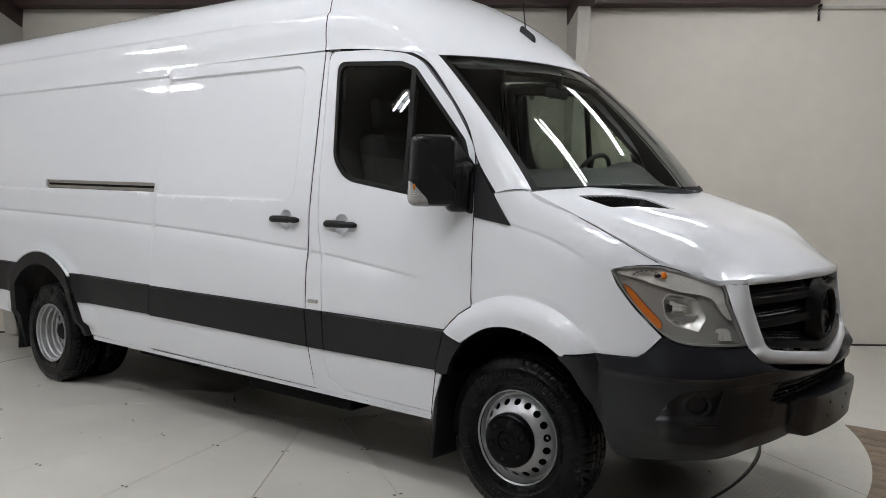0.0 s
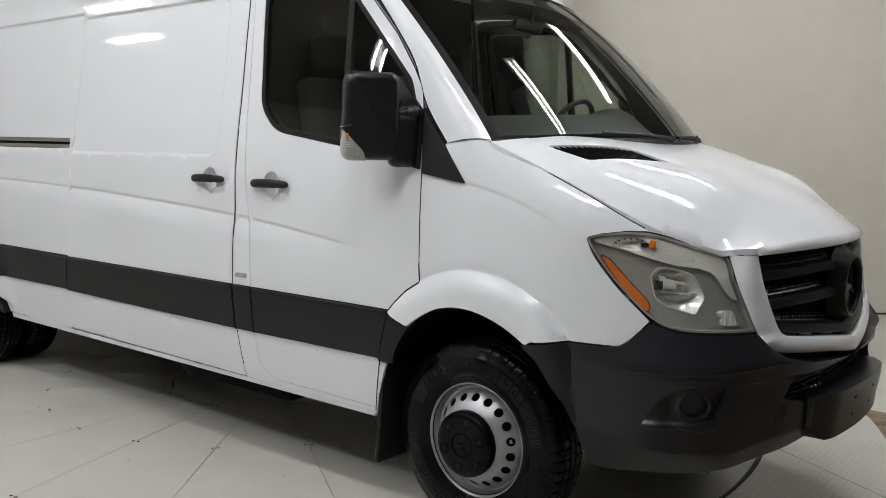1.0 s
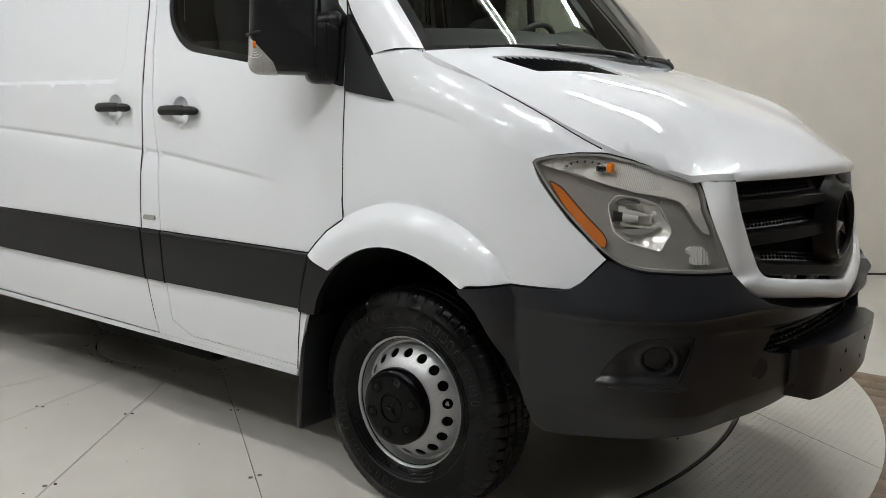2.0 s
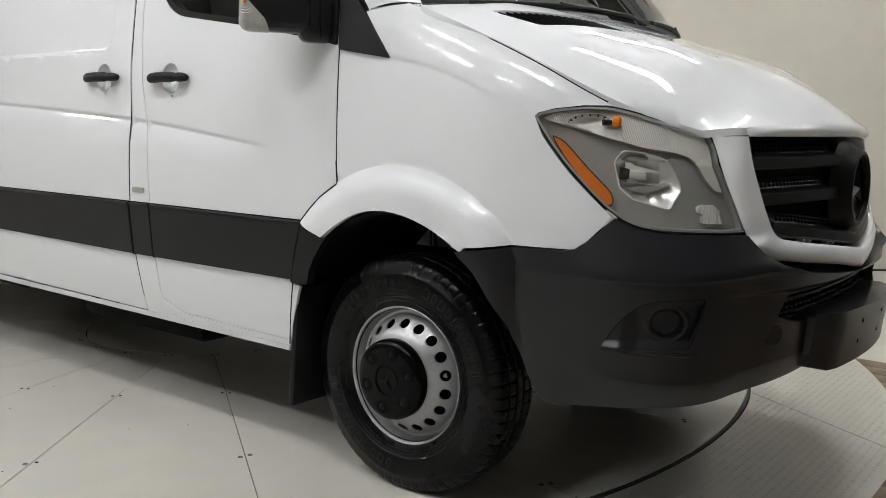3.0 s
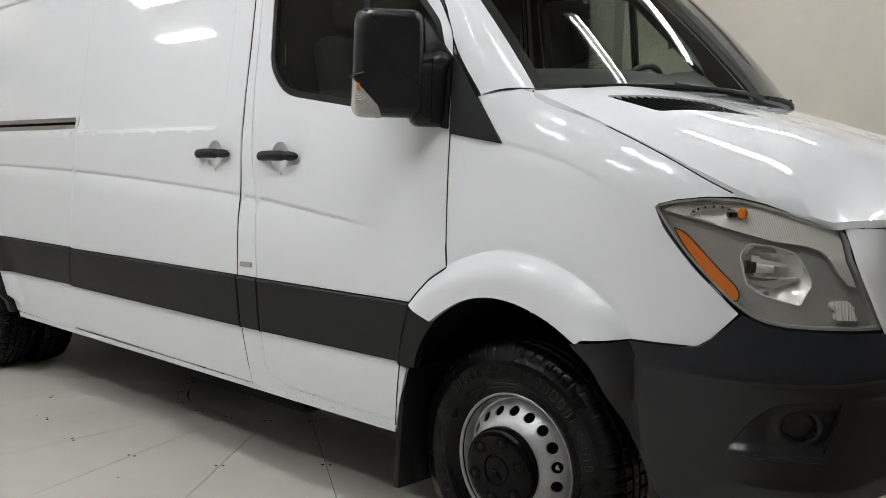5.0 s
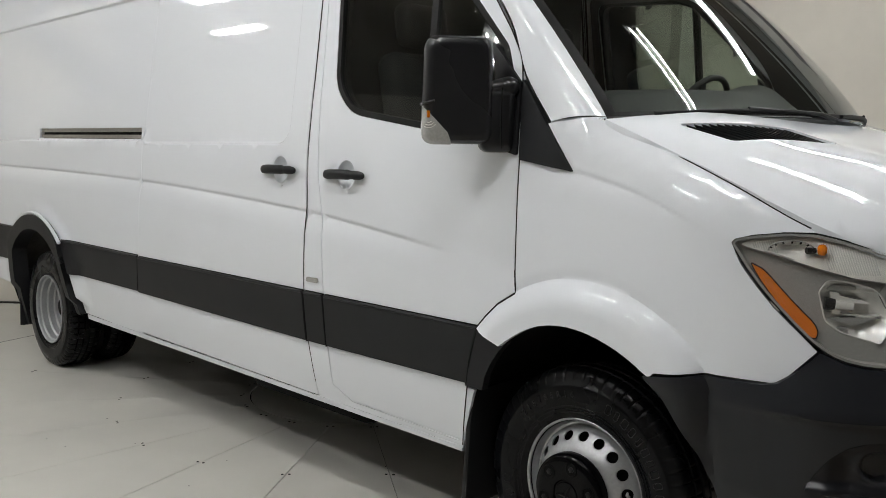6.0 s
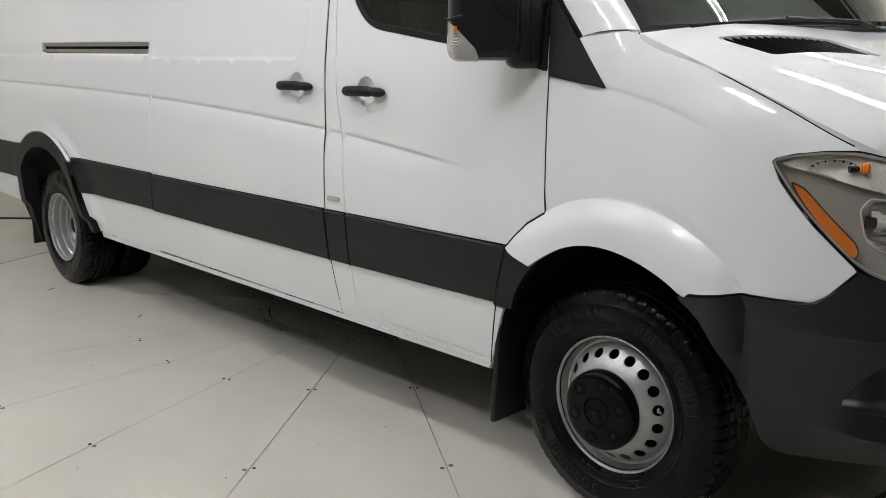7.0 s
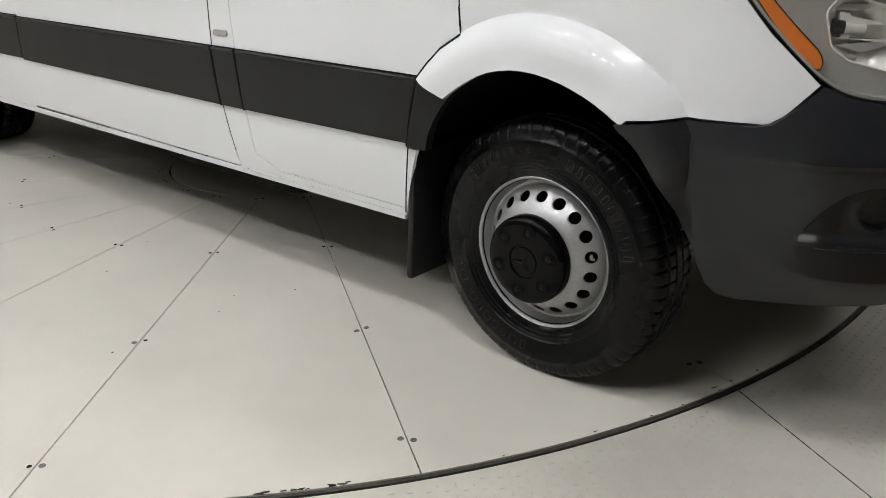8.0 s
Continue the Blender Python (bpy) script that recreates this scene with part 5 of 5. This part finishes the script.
# ---- door mirrors ----
def door_mirror(side):
    m = new("door_mirror")
    m.parent = van
    m.location = (-0.385, side * 1.10, 1.637)
    m.rotation_euler = (0, 0, radians(-36) * (1 if side == R else -1))
    m["label"] = "black door mirror with clear indicator lens"
    def shell(grow):
        """A tall rounded box: a flat front panel inside a broad chamfer, drawn in towards the glass."""
        rings = []
        for fx, k, zz in ((0.058, 0.74, 0.80), (0.0575, 0.80, 0.855), (0.050, 0.905, 0.935), (0.036, 0.975, 0.982), (0.015, 1.0, 1.0), (-0.025, 0.985, 0.985), (-0.046, 0.95, 0.965), (-0.050, 0.90, 0.93)):
            loop = rounded([(-0.114 * k, -0.169 * zz), (0.114 * k, -0.169 * zz), (0.110 * k, 0.169 * zz), (-0.104 * k, 0.169 * zz)], 0.042 * k, 6)
            rings.append([Vector((fx, side * -p[0], p[1])) * grow for p in loop])
        bm = bmesh.new()
        vs = [[bm.verts.new(p) for p in r] for r in rings]
        for a, b in zip(vs, vs[1:]):
            for k in range(len(a)):
                bm.faces.new((a[k], a[(k + 1) % len(a)], b[(k + 1) % len(a)], b[k]))
        bm.faces.new(vs[0])
        bm.faces.new(vs[-1])
        bmesh.ops.recalc_face_normals(bm, faces=bm.faces)
        return bm
    part("housing", shell(1.0), MIRRORBLACK, m, "dark grey plastic mirror housing", 30)
    lens = shell(1.016)
    bmesh.ops.triangulate(lens, faces=[f for f in lens.faces if len(f.verts) > 4])
    for at, n in (((0, side * 0.122, -0.045), (0, -side * 1.05, 1)), ((0, side * 0.052, -0.10), (0, -side * 1, 0.42)), ((-0.02, 0, 0), (-1, 0, 0)), ((0, 0, -0.045), (0, 0, 1))):
        bmesh.ops.bisect_plane(lens, geom=lens.verts[:] + lens.edges[:] + lens.faces[:], plane_co=at, plane_no=n, clear_outer=True)
    part("indicator_lens", lens, INDICATOR, m, "clear indicator lens")
    part("lens_brow", tube([(0.030, side * 0.118, -0.047), (0.050, side * 0.108, -0.044), (0.060, side * 0.080, -0.036)], 0.006, 8, 0.6), MIRRORBLACK, m)
    for k in range(3):
        r = 0.012 + 0.008 * k
        part("lens_ridge", tube([(0.0580, side * (0.098 - r * math.cos(a)), -0.092 - r * math.sin(a)) for a in [math.pi * (0.20 + 0.45 * i / 8) for i in range(9)]], 0.0013, 5), RIBBED, m)
    part("indicator_bulb", box(0.010, 0.010, 0.022, 0.003, pose(0.0555, side * 0.098, -0.078)), AMBER, m, "amber bulb")
    part("mirror_pane", box(0.006, 0.20, 0.24, 0.03, pose(-0.046, 0, 0.01)), MIRRORGLASS, m)
    base = rounded([(-0.393, 1.807, 0.01), (-0.248, 1.665, 0.01), (-0.239, 1.434, 0.01), (-0.344, 1.461, 0.01), (-0.344, 1.608, 0.02)], 0.01)
    part("mirror_base", panel(skin(side, 0.010), base, (0.03, 0.03), 0.03, flip=side == L), TRIM, van, "black mirror mounting plate")
    arm = tube([(-0.275, side * 0.945, 1.648), (-0.292, side * 0.972, 1.655), (-0.312, side * 1.005, 1.645), (-0.34, side * 1.04, 1.62)], 0.028, 16)
    part("mirror_arm", arm, MIRRORBLACK, van)
    knuckle = bmesh.new()
    bmesh.ops.create_uvsphere(knuckle, u_segments=20, v_segments=12, radius=0.036)
    bmesh.ops.transform(knuckle, matrix=pose(-0.284, side * 0.968, 1.648), verts=knuckle.verts)
    part("mirror_knuckle", knuckle, MIRRORBLACK, van)
    foot = box(0.085, 0.115, 0.205, 0.030, pose(-0.310, side * 0.995, 1.545, 0, 0, -30 * (1 if side == R else -1)), 4)
    part("mirror_pivot", foot, MIRRORBLACK, van, "dark grey hinge block of the mirror")
    part("pivot_joint", tube([(-0.262, side * 1.022, 1.645), (-0.258, side * 1.030, 1.60), (-0.258, side * 1.030, 1.50), (-0.262, side * 1.022, 1.455)], 0.0022, 6), HOLEBLACK, van)


for s in (R, L):
    door_mirror(s)


# ---- antenna, wipers ----
AN = Vector((-0.66, 0.0, 2.615))
for k in range(60):
    p = cab_roof(k / 59, 0.5)
    if p.x > -0.625:
        AN = p
        break
foot = box(0.13, 0.05, 0.055, 0.02, pose(0, 0, 0), 3)
for v in foot.verts:
    v.co.x -= 0.03 * (v.co.z + 0.027) / 0.055
    v.co.y *= 1 - 0.55 * (v.co.z + 0.027) / 0.055
ant = part("antenna_foot", foot, TRIM, van, "black roof antenna")
ant.matrix_basis = pose(AN.x + 0.02, 0, AN.z - 0.010, 0, 38, 0)
part("antenna_rod", tube([(AN.x - 0.005, 0, AN.z + 0.02), (AN.x - 0.03, 0, AN.z + 0.20), (AN.x - 0.065, 0, AN.z + 0.45)], 0.0045, 8, 0.4), TRIM, van)
for a0, a1 in ((-0.86, -0.06), (0.06, 0.84)):
    blade = [ws(a0 + (a1 - a0) * k / 14, 0.004 + 0.010 * math.sin(math.pi * k / 14), 0.008) for k in range(15)]
    part("wiper", tube(blade, 0.007, 8), SEAL, van, "black windscreen wiper")
    arm = [ws(a1 + 0.03, -0.015, 0.008), ws(a1 - 0.08, 0.002, 0.016), ws(a0 + 0.42 * (a1 - a0), 0.016, 0.016)]
    part("wiper_arm", tube(arm, 0.009, 8, 0.6), TRIM, van)


# ---- cabin ----
def dash(u, v):
    y = (2 * u - 1) * 0.86
    x = 0.30 - 0.30 * (abs(y) / 0.89) ** 2.1 - 0.62 * v
    z = 1.575 + 0.115 * smooth(0.05, 0.55, v) - 0.05 * (abs(y) / 0.89) ** 2 - 0.02 * v - 0.30 * smooth(0.72, 1.0, v)
    hump = math.exp(-((y - 0.42) / 0.24) ** 2)
    return Vector((x, y, z + (0.065 * hump) * smooth(0.30, 0.62, v)))


part("dashboard", sheet(dash, 40, 16, 0.02), INSIDE, van, "dark grey moulded dashboard")
wheel = lathe([(0.196 + 0.014 * math.cos(2 * math.pi * k / 10), 0.014 * math.sin(2 * math.pi * k / 10)) for k in range(10)], 48, axis="Z", closed=True)
sw = part("steering_wheel", wheel, INSIDE, van, "black steering wheel")
sw.matrix_basis = pose(-0.42, 0.42, 1.600, 0, -62, 0)
part("wheel_boss", lathe([(0, 0.02), (0.06, 0.015), (0.07, -0.03)], 24, axis="Z"), INSIDE, sw)
for k in range(3):
    part("wheel_spoke", box(0.15, 0.035, 0.014, 0.005, pose(0, 0, 0, 0, 0, 90 + 120 * k) @ pose(0.11, 0, -0.004)), INSIDE, sw)


def seat(y):
    s = new("cab_seat")
    s.parent = van
    s.location = (-0.95, y, 0.95)
    s["label"] = "black cloth cab seat"
    part("cushion", box(0.52, 0.50, 0.16, 0.05, pose(0.08, 0, 0.22), 3), CLOTH, s)
    part("seat_base", box(0.40, 0.42, 0.18, 0.02, pose(0.08, 0, 0.06)), INSIDE, s)
    part("backrest", box(0.14, 0.50, 0.66, 0.06, pose(-0.22, 0, 0.58, 0, -12, 0), 3), CLOTH, s)
    part("headrest", box(0.10, 0.27, 0.19, 0.045, pose(-0.31, 0, 1.03, 0, -8, 0), 3), CLOTH, s)


seat(0.45)
seat(-0.45)
part("rear_view_mirror", box(0.03, 0.24, 0.062, 0.02, pose(-0.40, 0, 2.105, 0, 12, 0), 3), INSIDE, van, "black interior mirror")
part("mirror_stalk", tube([(-0.39, 0, 2.12), (-0.36, 0, 2.215)], 0.012, 8), INSIDE, van)
for y in (-0.42, 0.42):
    part("sun_visor", box(0.17, 0.42, 0.02, 0.008, pose(-0.55, y, 2.22, 0, 14, 0)), LINER, van)

# ---- the hall ----
ALONG, TOWARD = Vector((0.754, 0.657, 0)), Vector((0.657, -0.754, 0))
WALL_AT = TOWARD * -4.48
YAW = math.degrees(math.atan2(ALONG.y, ALONG.x))


def on_wall(a, out, z):
    """A place a metres along the back wall, out metres in front of it."""
    return WALL_AT + ALONG * a + TOWARD * out + Vector((0, 0, z))


def wall_box(name, a0, a1, out0, out1, z0, z1, mat, label, category, kind="structure", bevel=0.0):
    bm = box(a1 - a0, out1 - out0, z1 - z0, bevel)
    ob = part(name, bm, mat)
    m = Matrix.Translation(on_wall((a0 + a1) / 2, (out0 + out1) / 2, (z0 + z1) / 2)) @ pose(0, 0, 0, 0, 0, YAW)
    ob.matrix_basis = m
    return tagged(ob, label, category, kind=kind)


def roof_z(a):
    """The underside of the sloping roof, a metres along the back wall."""
    return CEILING + SLOPE * a


PITCH = math.degrees(math.atan(SLOPE))


def sloped_box(name, a0, a1, out0, out1, dz0, dz1, mat, label, category, bevel=0.0):
    bm = box(a1 - a0, out1 - out0, dz1 - dz0, bevel)
    ob = part(name, bm, mat)
    a = (a0 + a1) / 2
    ob.matrix_basis = Matrix.Translation(on_wall(a, (out0 + out1) / 2, roof_z(a) + (dz0 + dz1) / 2)) @ pose(0, 0, 0, 0, 0, YAW) @ pose(0, 0, 0, 0, -PITCH, 0)
    return tagged(ob, label, category, kind="structure")


wall_box("wall_north", -13, 13, -0.2, 0, -0.1, 5.2, WALLPAINT, "cream painted hall wall with faint stains", "wall")
# These three walls stay out of view; their dark colour keeps the fill low.
wall_box("wall_south", -13, 13, 14, 14.2, -0.1, 6.4, DIMWALL, "unseen hall wall, beige darkened to cut bounced light", "wall")
wall_box("wall_east", 12.8, 13, 0, 14, -0.1, 6.4, DIMWALL, "unseen hall wall, beige darkened to cut bounced light", "wall")
wall_box("wall_west", -13, -12.8, 0, 14, -0.1, 6.4, DIMWALL, "unseen hall wall, beige darkened to cut bounced light", "wall")
roof = sloped_box("ceiling", -13.3, 13.3, -0.3, 14.3, 0.95 + RISE * 7, 1.08 + RISE * 7, ROOFSHEET, "dull insulated sloping hall ceiling", "ceiling")
roof.matrix_basis = roof.matrix_basis @ pose(0, 0, 0, -math.degrees(math.atan(RISE)), 0, 0)
wall_box("skirting", -12.8, 12.8, 0.0, 0.012, -0.03, -0.012, STEEL, "dark joint at the foot of the wall", "trim")
sloped_box("rafter", -12.8, 3.0, 0.02, 0.24, 0.0, 0.24, STEELRED, "dark red steel rafter along the wall top", "beam")
sloped_box("wall_rail", 3.1, 12.8, 0.0, 0.05, -0.02, 0.01, CREAMSTEEL, "cream ledge along the wall top", "trim")


hook = thing("wall_hook", on_wall(3.07, 0.06, roof_z(3.07)), "small dark steel hook on a chain at the wall ledge", "hook")
for k in range(4):
    ringlet = lathe([(0.014 + 0.004 * math.cos(2 * math.pi * i / 8), 0.004 * math.sin(2 * math.pi * i / 8)) for i in range(8)], 14, closed=True)
    part("link", ringlet, STEEL, hook).matrix_basis = pose(0, 0, -0.02 - 0.022 * k, 0, 0, YAW + 90 * (k % 2))
part("latch", box(0.022, 0.016, 0.05, 0.004, pose(0, 0, -0.125, 0, 0, YAW)), STEEL, hook)
part("bracket", box(0.02, 0.07, 0.03, 0.003, pose(0.015, -0.02, 0.002, 0, 0, YAW)), STEEL, hook)


def steel_frame(a):
    """A tapered wall column with a dark red haunch."""
    c = thing("steel_column", on_wall(a, 0, 0), "tapered cream steel column with dark red haunch", "column", kind="structure")
    b = bmesh.new()
    for da in (-0.06, 0.06):
        for z, o in ((0.0, 0.22), (roof_z(a) - 0.05, 0.62)):
            for out in (0.01, o):
                b.verts.new(on_wall(a + da, out, z))
    b.verts.ensure_lookup_table()
    v = b.verts
    for f in ((0, 1, 3, 2), (4, 5, 7, 6), (0, 1, 5, 4), (2, 3, 7, 6), (1, 3, 7, 5), (0, 2, 6, 4)):
        b.faces.new([v[i] for i in f])
    bmesh.ops.recalc_face_normals(b, faces=b.faces)
    under(part("shaft", b, CREAMSTEEL), c)
    h = box(0.15, 1.5, 0.36, 0.01)
    ob = part("haunch", h, STEELRED)
    ob.matrix_basis = Matrix.Translation(on_wall(a, 0.76, roof_z(a) + 0.10)) @ pose(0, 0, 0, 0, 0, YAW) @ pose(0, 0, 0, -8, 0, 0)
    under(ob, c)


for a in (-10.8, -5.15, 0.52, 6.2):
    steel_frame(a)

# ---- floor ----
CENTRE = Vector((-2.45, 0.18))
RADIUS, RING = 3.055, 3.67
ground = wall_box("ground", -13, 13, -0.2, 14.2, -0.14, -0.03, HALLFLOOR, "off-white painted hall floor", "floor")


def disc(r0, r1, z0, z1, segs=160):
    return lathe([(r0, z0), (r0, z1), (r1, z1), (r1, z0)] if r0 else [(0, z1), (r1, z1), (r1, z0)], segs, axis="Z", centre=(*CENTRE, 0))


turntable = thing("turntable", (*CENTRE, 0), "round white painted steel turntable with screwed sector plates", "turntable", kind="structure")
under(part("base_disc", disc(0, RADIUS - 0.02, -0.028, -0.008), HOLEBLACK), turntable)
under(part("edge_band", disc(RADIUS - 0.0095, RADIUS + 0.0035, -0.029, -0.0015), EDGE, None, "dark worn steel edge band"), turntable)
JOINTS = [-14.7, -33.7, -52.7, -70.8, -88.2, -105.9] + [-105.9 - 19.2 * k for k in range(1, 14)]
JOINTS = JOINTS + [JOINTS[0] - 360]


def sector(r0, r1, a0, a1, gap, n=14):
    bm = bmesh.new()
    inner, outer = [], []
    for k in range(n + 1):
        for r, l in ((r0, inner), (r1, outer)):
            g = math.degrees(gap / r)
            a = radians(a0 + g + (a1 - a0 - 2 * g) * k / n)
            l.append((r * math.cos(a), r * math.sin(a)))
    up = [bm.verts.new((*p, 0.0)) for p in outer] + [bm.verts.new((*p, 0.0)) for p in inner[::-1]]
    lo = [bm.verts.new((v.co.x, v.co.y, -0.008)) for v in up]
    m = len(outer)
    for k in range(n):
        bm.faces.new((up[k], up[k + 1], up[2 * m - 2 - k], up[2 * m - 1 - k]))
    t = len(up)
    for k in range(t):
        bm.faces.new((up[(k + 1) % t], up[k], lo[k], lo[(k + 1) % t]))
    bmesh.ops.recalc_face_normals(bm, faces=bm.faces)
    return bm


hubplate = part("centre_plate", lathe([(0, 0.0), (0.652, 0.0), (0.652, -0.008)], 96, axis="Z", centre=(*CENTRE, 0)), FLOORPAINT)
under(hubplate, turntable)
for a1, a0 in zip(JOINTS, JOINTS[1:]):
    part("sector_plate", sector(0.660, RADIUS - 0.0145, a0, a1, 0.0019 if a1 > -80 else 0.0007), FLOORPAINT, turntable)
head = part("screw_head", lathe([(0, 0.0008), (0.004, 0.001), (0.005, 0.0016), (0.0085, 0.0016), (0.0095, 0.0)], 14, axis="Z"), SCREW)
dot = part("screw_hole", lathe([(0, 0.0012), (0.006, 0.0012), (0.007, 0.0)], 12, axis="Z"), HOLEBLACK)
head.parent = turntable
dot.parent = turntable
made = 0
for joint in JOINTS[:-1]:
    for r in (0.70, 1.405, 2.20, 2.885):
        for sgn in (-1, 1):
            a = radians(joint) + sgn * (0.014 + 0.004 * random.random()) / r
            rr = r + random.uniform(-0.01, 0.01)
            src = dot if (r < 1.5 or random.random() < 0.45) else head
            ob = src if made == 0 and src is head else new(src.name.split(".")[0], src.data)
            made += src is head
            ob.parent = turntable
            ob.location = (rr * math.cos(a), rr * math.sin(a), 0.0)
dot.location = (-2.0, 1.3, 0)

for k in range(34):
    a = radians(random.uniform(-41.5, -37.0) if k < 22 else random.uniform(-75, -12))
    r = RADIUS - 0.017 - abs(random.gauss(0, 0.004 if k < 22 else 0.01))
    chip = box(random.uniform(0.006, 0.022), random.uniform(0.002, 0.005), 0.0012, 0.0003)
    ob = part("paint_chip", chip, STEEL, turntable)
    ob.matrix_basis = pose(r * math.cos(a), r * math.sin(a), 0.0003, 0, 0, math.degrees(a) + 90 + random.uniform(-14, 14))
for k in range(16):
    a, r = radians(random.uniform(-110, -10)), random.uniform(0.8, 2.95)
    q = random.uniform(0.0022, 0.0045)
    speck = lathe([(0, 0.0009), (q * 0.7, 0.0008), (q, 0.0)], 7, axis="Z")
    part("dirt_speck", speck, HOLEBLACK, turntable).matrix_basis = pose(r * math.cos(a), r * math.sin(a), 0.0002)

# chequer plate ring with raised studs
SEAM = Vector((math.cos(radians(-31)), math.sin(radians(-31))))
SEAM_N = Vector((-SEAM.y, SEAM.x))
ring = thing("platform_ring", (*CENTRE, 0), "white painted chequer plate ring round the turntable", "platform", kind="structure")
under(part("ring_base", disc(RADIUS + 0.012, RING, -0.029, -0.0085), HOLEBLACK), ring)


def ring_plate(k):
    """One strip of the ring between two straight joints."""
    bm = disc(RADIUS + 0.0095, RING, -0.008, -0.004, 220)
    for off, sign in ((SEAM_LINES[k], 1), (SEAM_LINES[k + 1], -1)):
        p = SEAM_N * (off + sign * 0.002)
        geom = bm.verts[:] + bm.edges[:] + bm.faces[:]
        bmesh.ops.bisect_plane(bm, geom=geom, plane_co=(p.x, p.y, 0), plane_no=(SEAM_N.x * sign, SEAM_N.y * sign, 0), clear_inner=True)
    return bm


base_line = Vector((0.514, -0.616)).dot(SEAM_N)
SEAM_LINES = [base_line + 1.40 * k for k in range(-3, 5)]
for k in range(len(SEAM_LINES) - 1):
    b = ring_plate(k)
    if b.faces:
        under(part("ring_plate", b, RINGPAINT), ring)
verts, faces = [], []
for i in range(-90, 150):
    for j in range(-150, 150):
        p = CENTRE + Vector((0.032 * i, 0.032 * j))
        r = (p - CENTRE).length
        if not (RADIUS + 0.04 < r < RING - 0.03) or p.x < -1.6:
            continue
        a = radians(45 + 14) if (i + j) % 2 else radians(-45 + 14)
        d, w = Vector((math.cos(a), math.sin(a))) * 0.010, Vector((-math.sin(a), math.cos(a))) * 0.0032
        n = len(verts)
        verts += [(*(p - d), -0.004), (*(p - w), -0.004), (*(p + d), -0.004), (*(p + w), -0.004), (*(p - d * 0.4), -0.0024), (*(p + d * 0.4), -0.0024)]
        faces += [(n, n + 1, n + 5, n + 4), (n + 1, n + 2, n + 5), (n + 2, n + 3, n + 4, n + 5), (n + 3, n, n + 4)]
me = bpy.data.meshes.new("studs")
me.from_pydata(verts, [], faces)
me.materials.append(RINGPAINT)
st = tagged(new("studs", me), "raised tread studs", kind="stuff")
under(st, ring)

# bare boards beside the ring
boards = thing("plank_floor", (2.6, 0.6, 0), "bare worn wooden boards beside the platform", "floor", kind="structure")
for k in range(26):
    y = 2.03 - 0.145 * k
    b = box(4.2, 0.141, 0.02, 0.002, pose(2.55 + random.uniform(-0.02, 0.02), y, -0.0185 + random.uniform(-0.0008, 0.0008)))
    dx = RING + 0.004
    geom = b.verts[:] + b.edges[:] + b.faces[:]
    dy = y - CENTRE.y
    cut = CENTRE.x + math.sqrt(max(0.0, dx * dx - dy * dy)) - 0.03
    bmesh.ops.bisect_plane(b, geom=geom, plane_co=(cut, 0, 0), plane_no=(1, 0, 0), clear_inner=True)
    under(part("board", b, WOOD), boards)

# ---- ceiling lights ----
def strip_light(x, y, z, length=2.4):
    t = thing("strip_light", (x, y, z), "twin-tube fluorescent strip light hanging under the ceiling", "ceiling light", "hall lights")
    part("housing", box(length + 0.08, 0.20, 0.05, 0.008, pose(0, 0, 0.055)), FIXTURE, t)
    for dy in (-0.055, 0.055):
        part("tube", tube([(-length / 2, dy, 0), (length / 2, dy, 0)], 0.013, 10), TUBELIGHT, t)
    for dx in (-length / 2 + 0.2, length / 2 - 0.2):
        part("hanger", tube([(dx, 0, 0.08), (dx, 0, 0.55)], 0.004, 6), STEEL, t)
    return t


# Last two and (-9.7, -5.1) are unseen fill strips, added for wall and flank.
LIGHTS = [(0.25, 2.4, 1.6), (1.3, 0.38, 1.6), (0.8, -2.4, 1.25), (-1.5, -2.6, 1.25), (-4.4, -3.4, 1.25), (-0.3, -4.5, 1.25), (-2.6, -4.7, 1.25), (-9.7, -5.1, 1.25), (-8.4, -4.0, 1.25), (4.6, 3.2, 1.25), (4.5, 5.4, 1.25)]
for x, y, length in LIGHTS:
    strip_light(x, y, 4.2, length)
for x, y in ((-6.2, -6.6), (-11.6, -5.35)):
    strip_light(x, y, 4.2, 1.25).rotation_euler = (0, 0, radians(YAW))
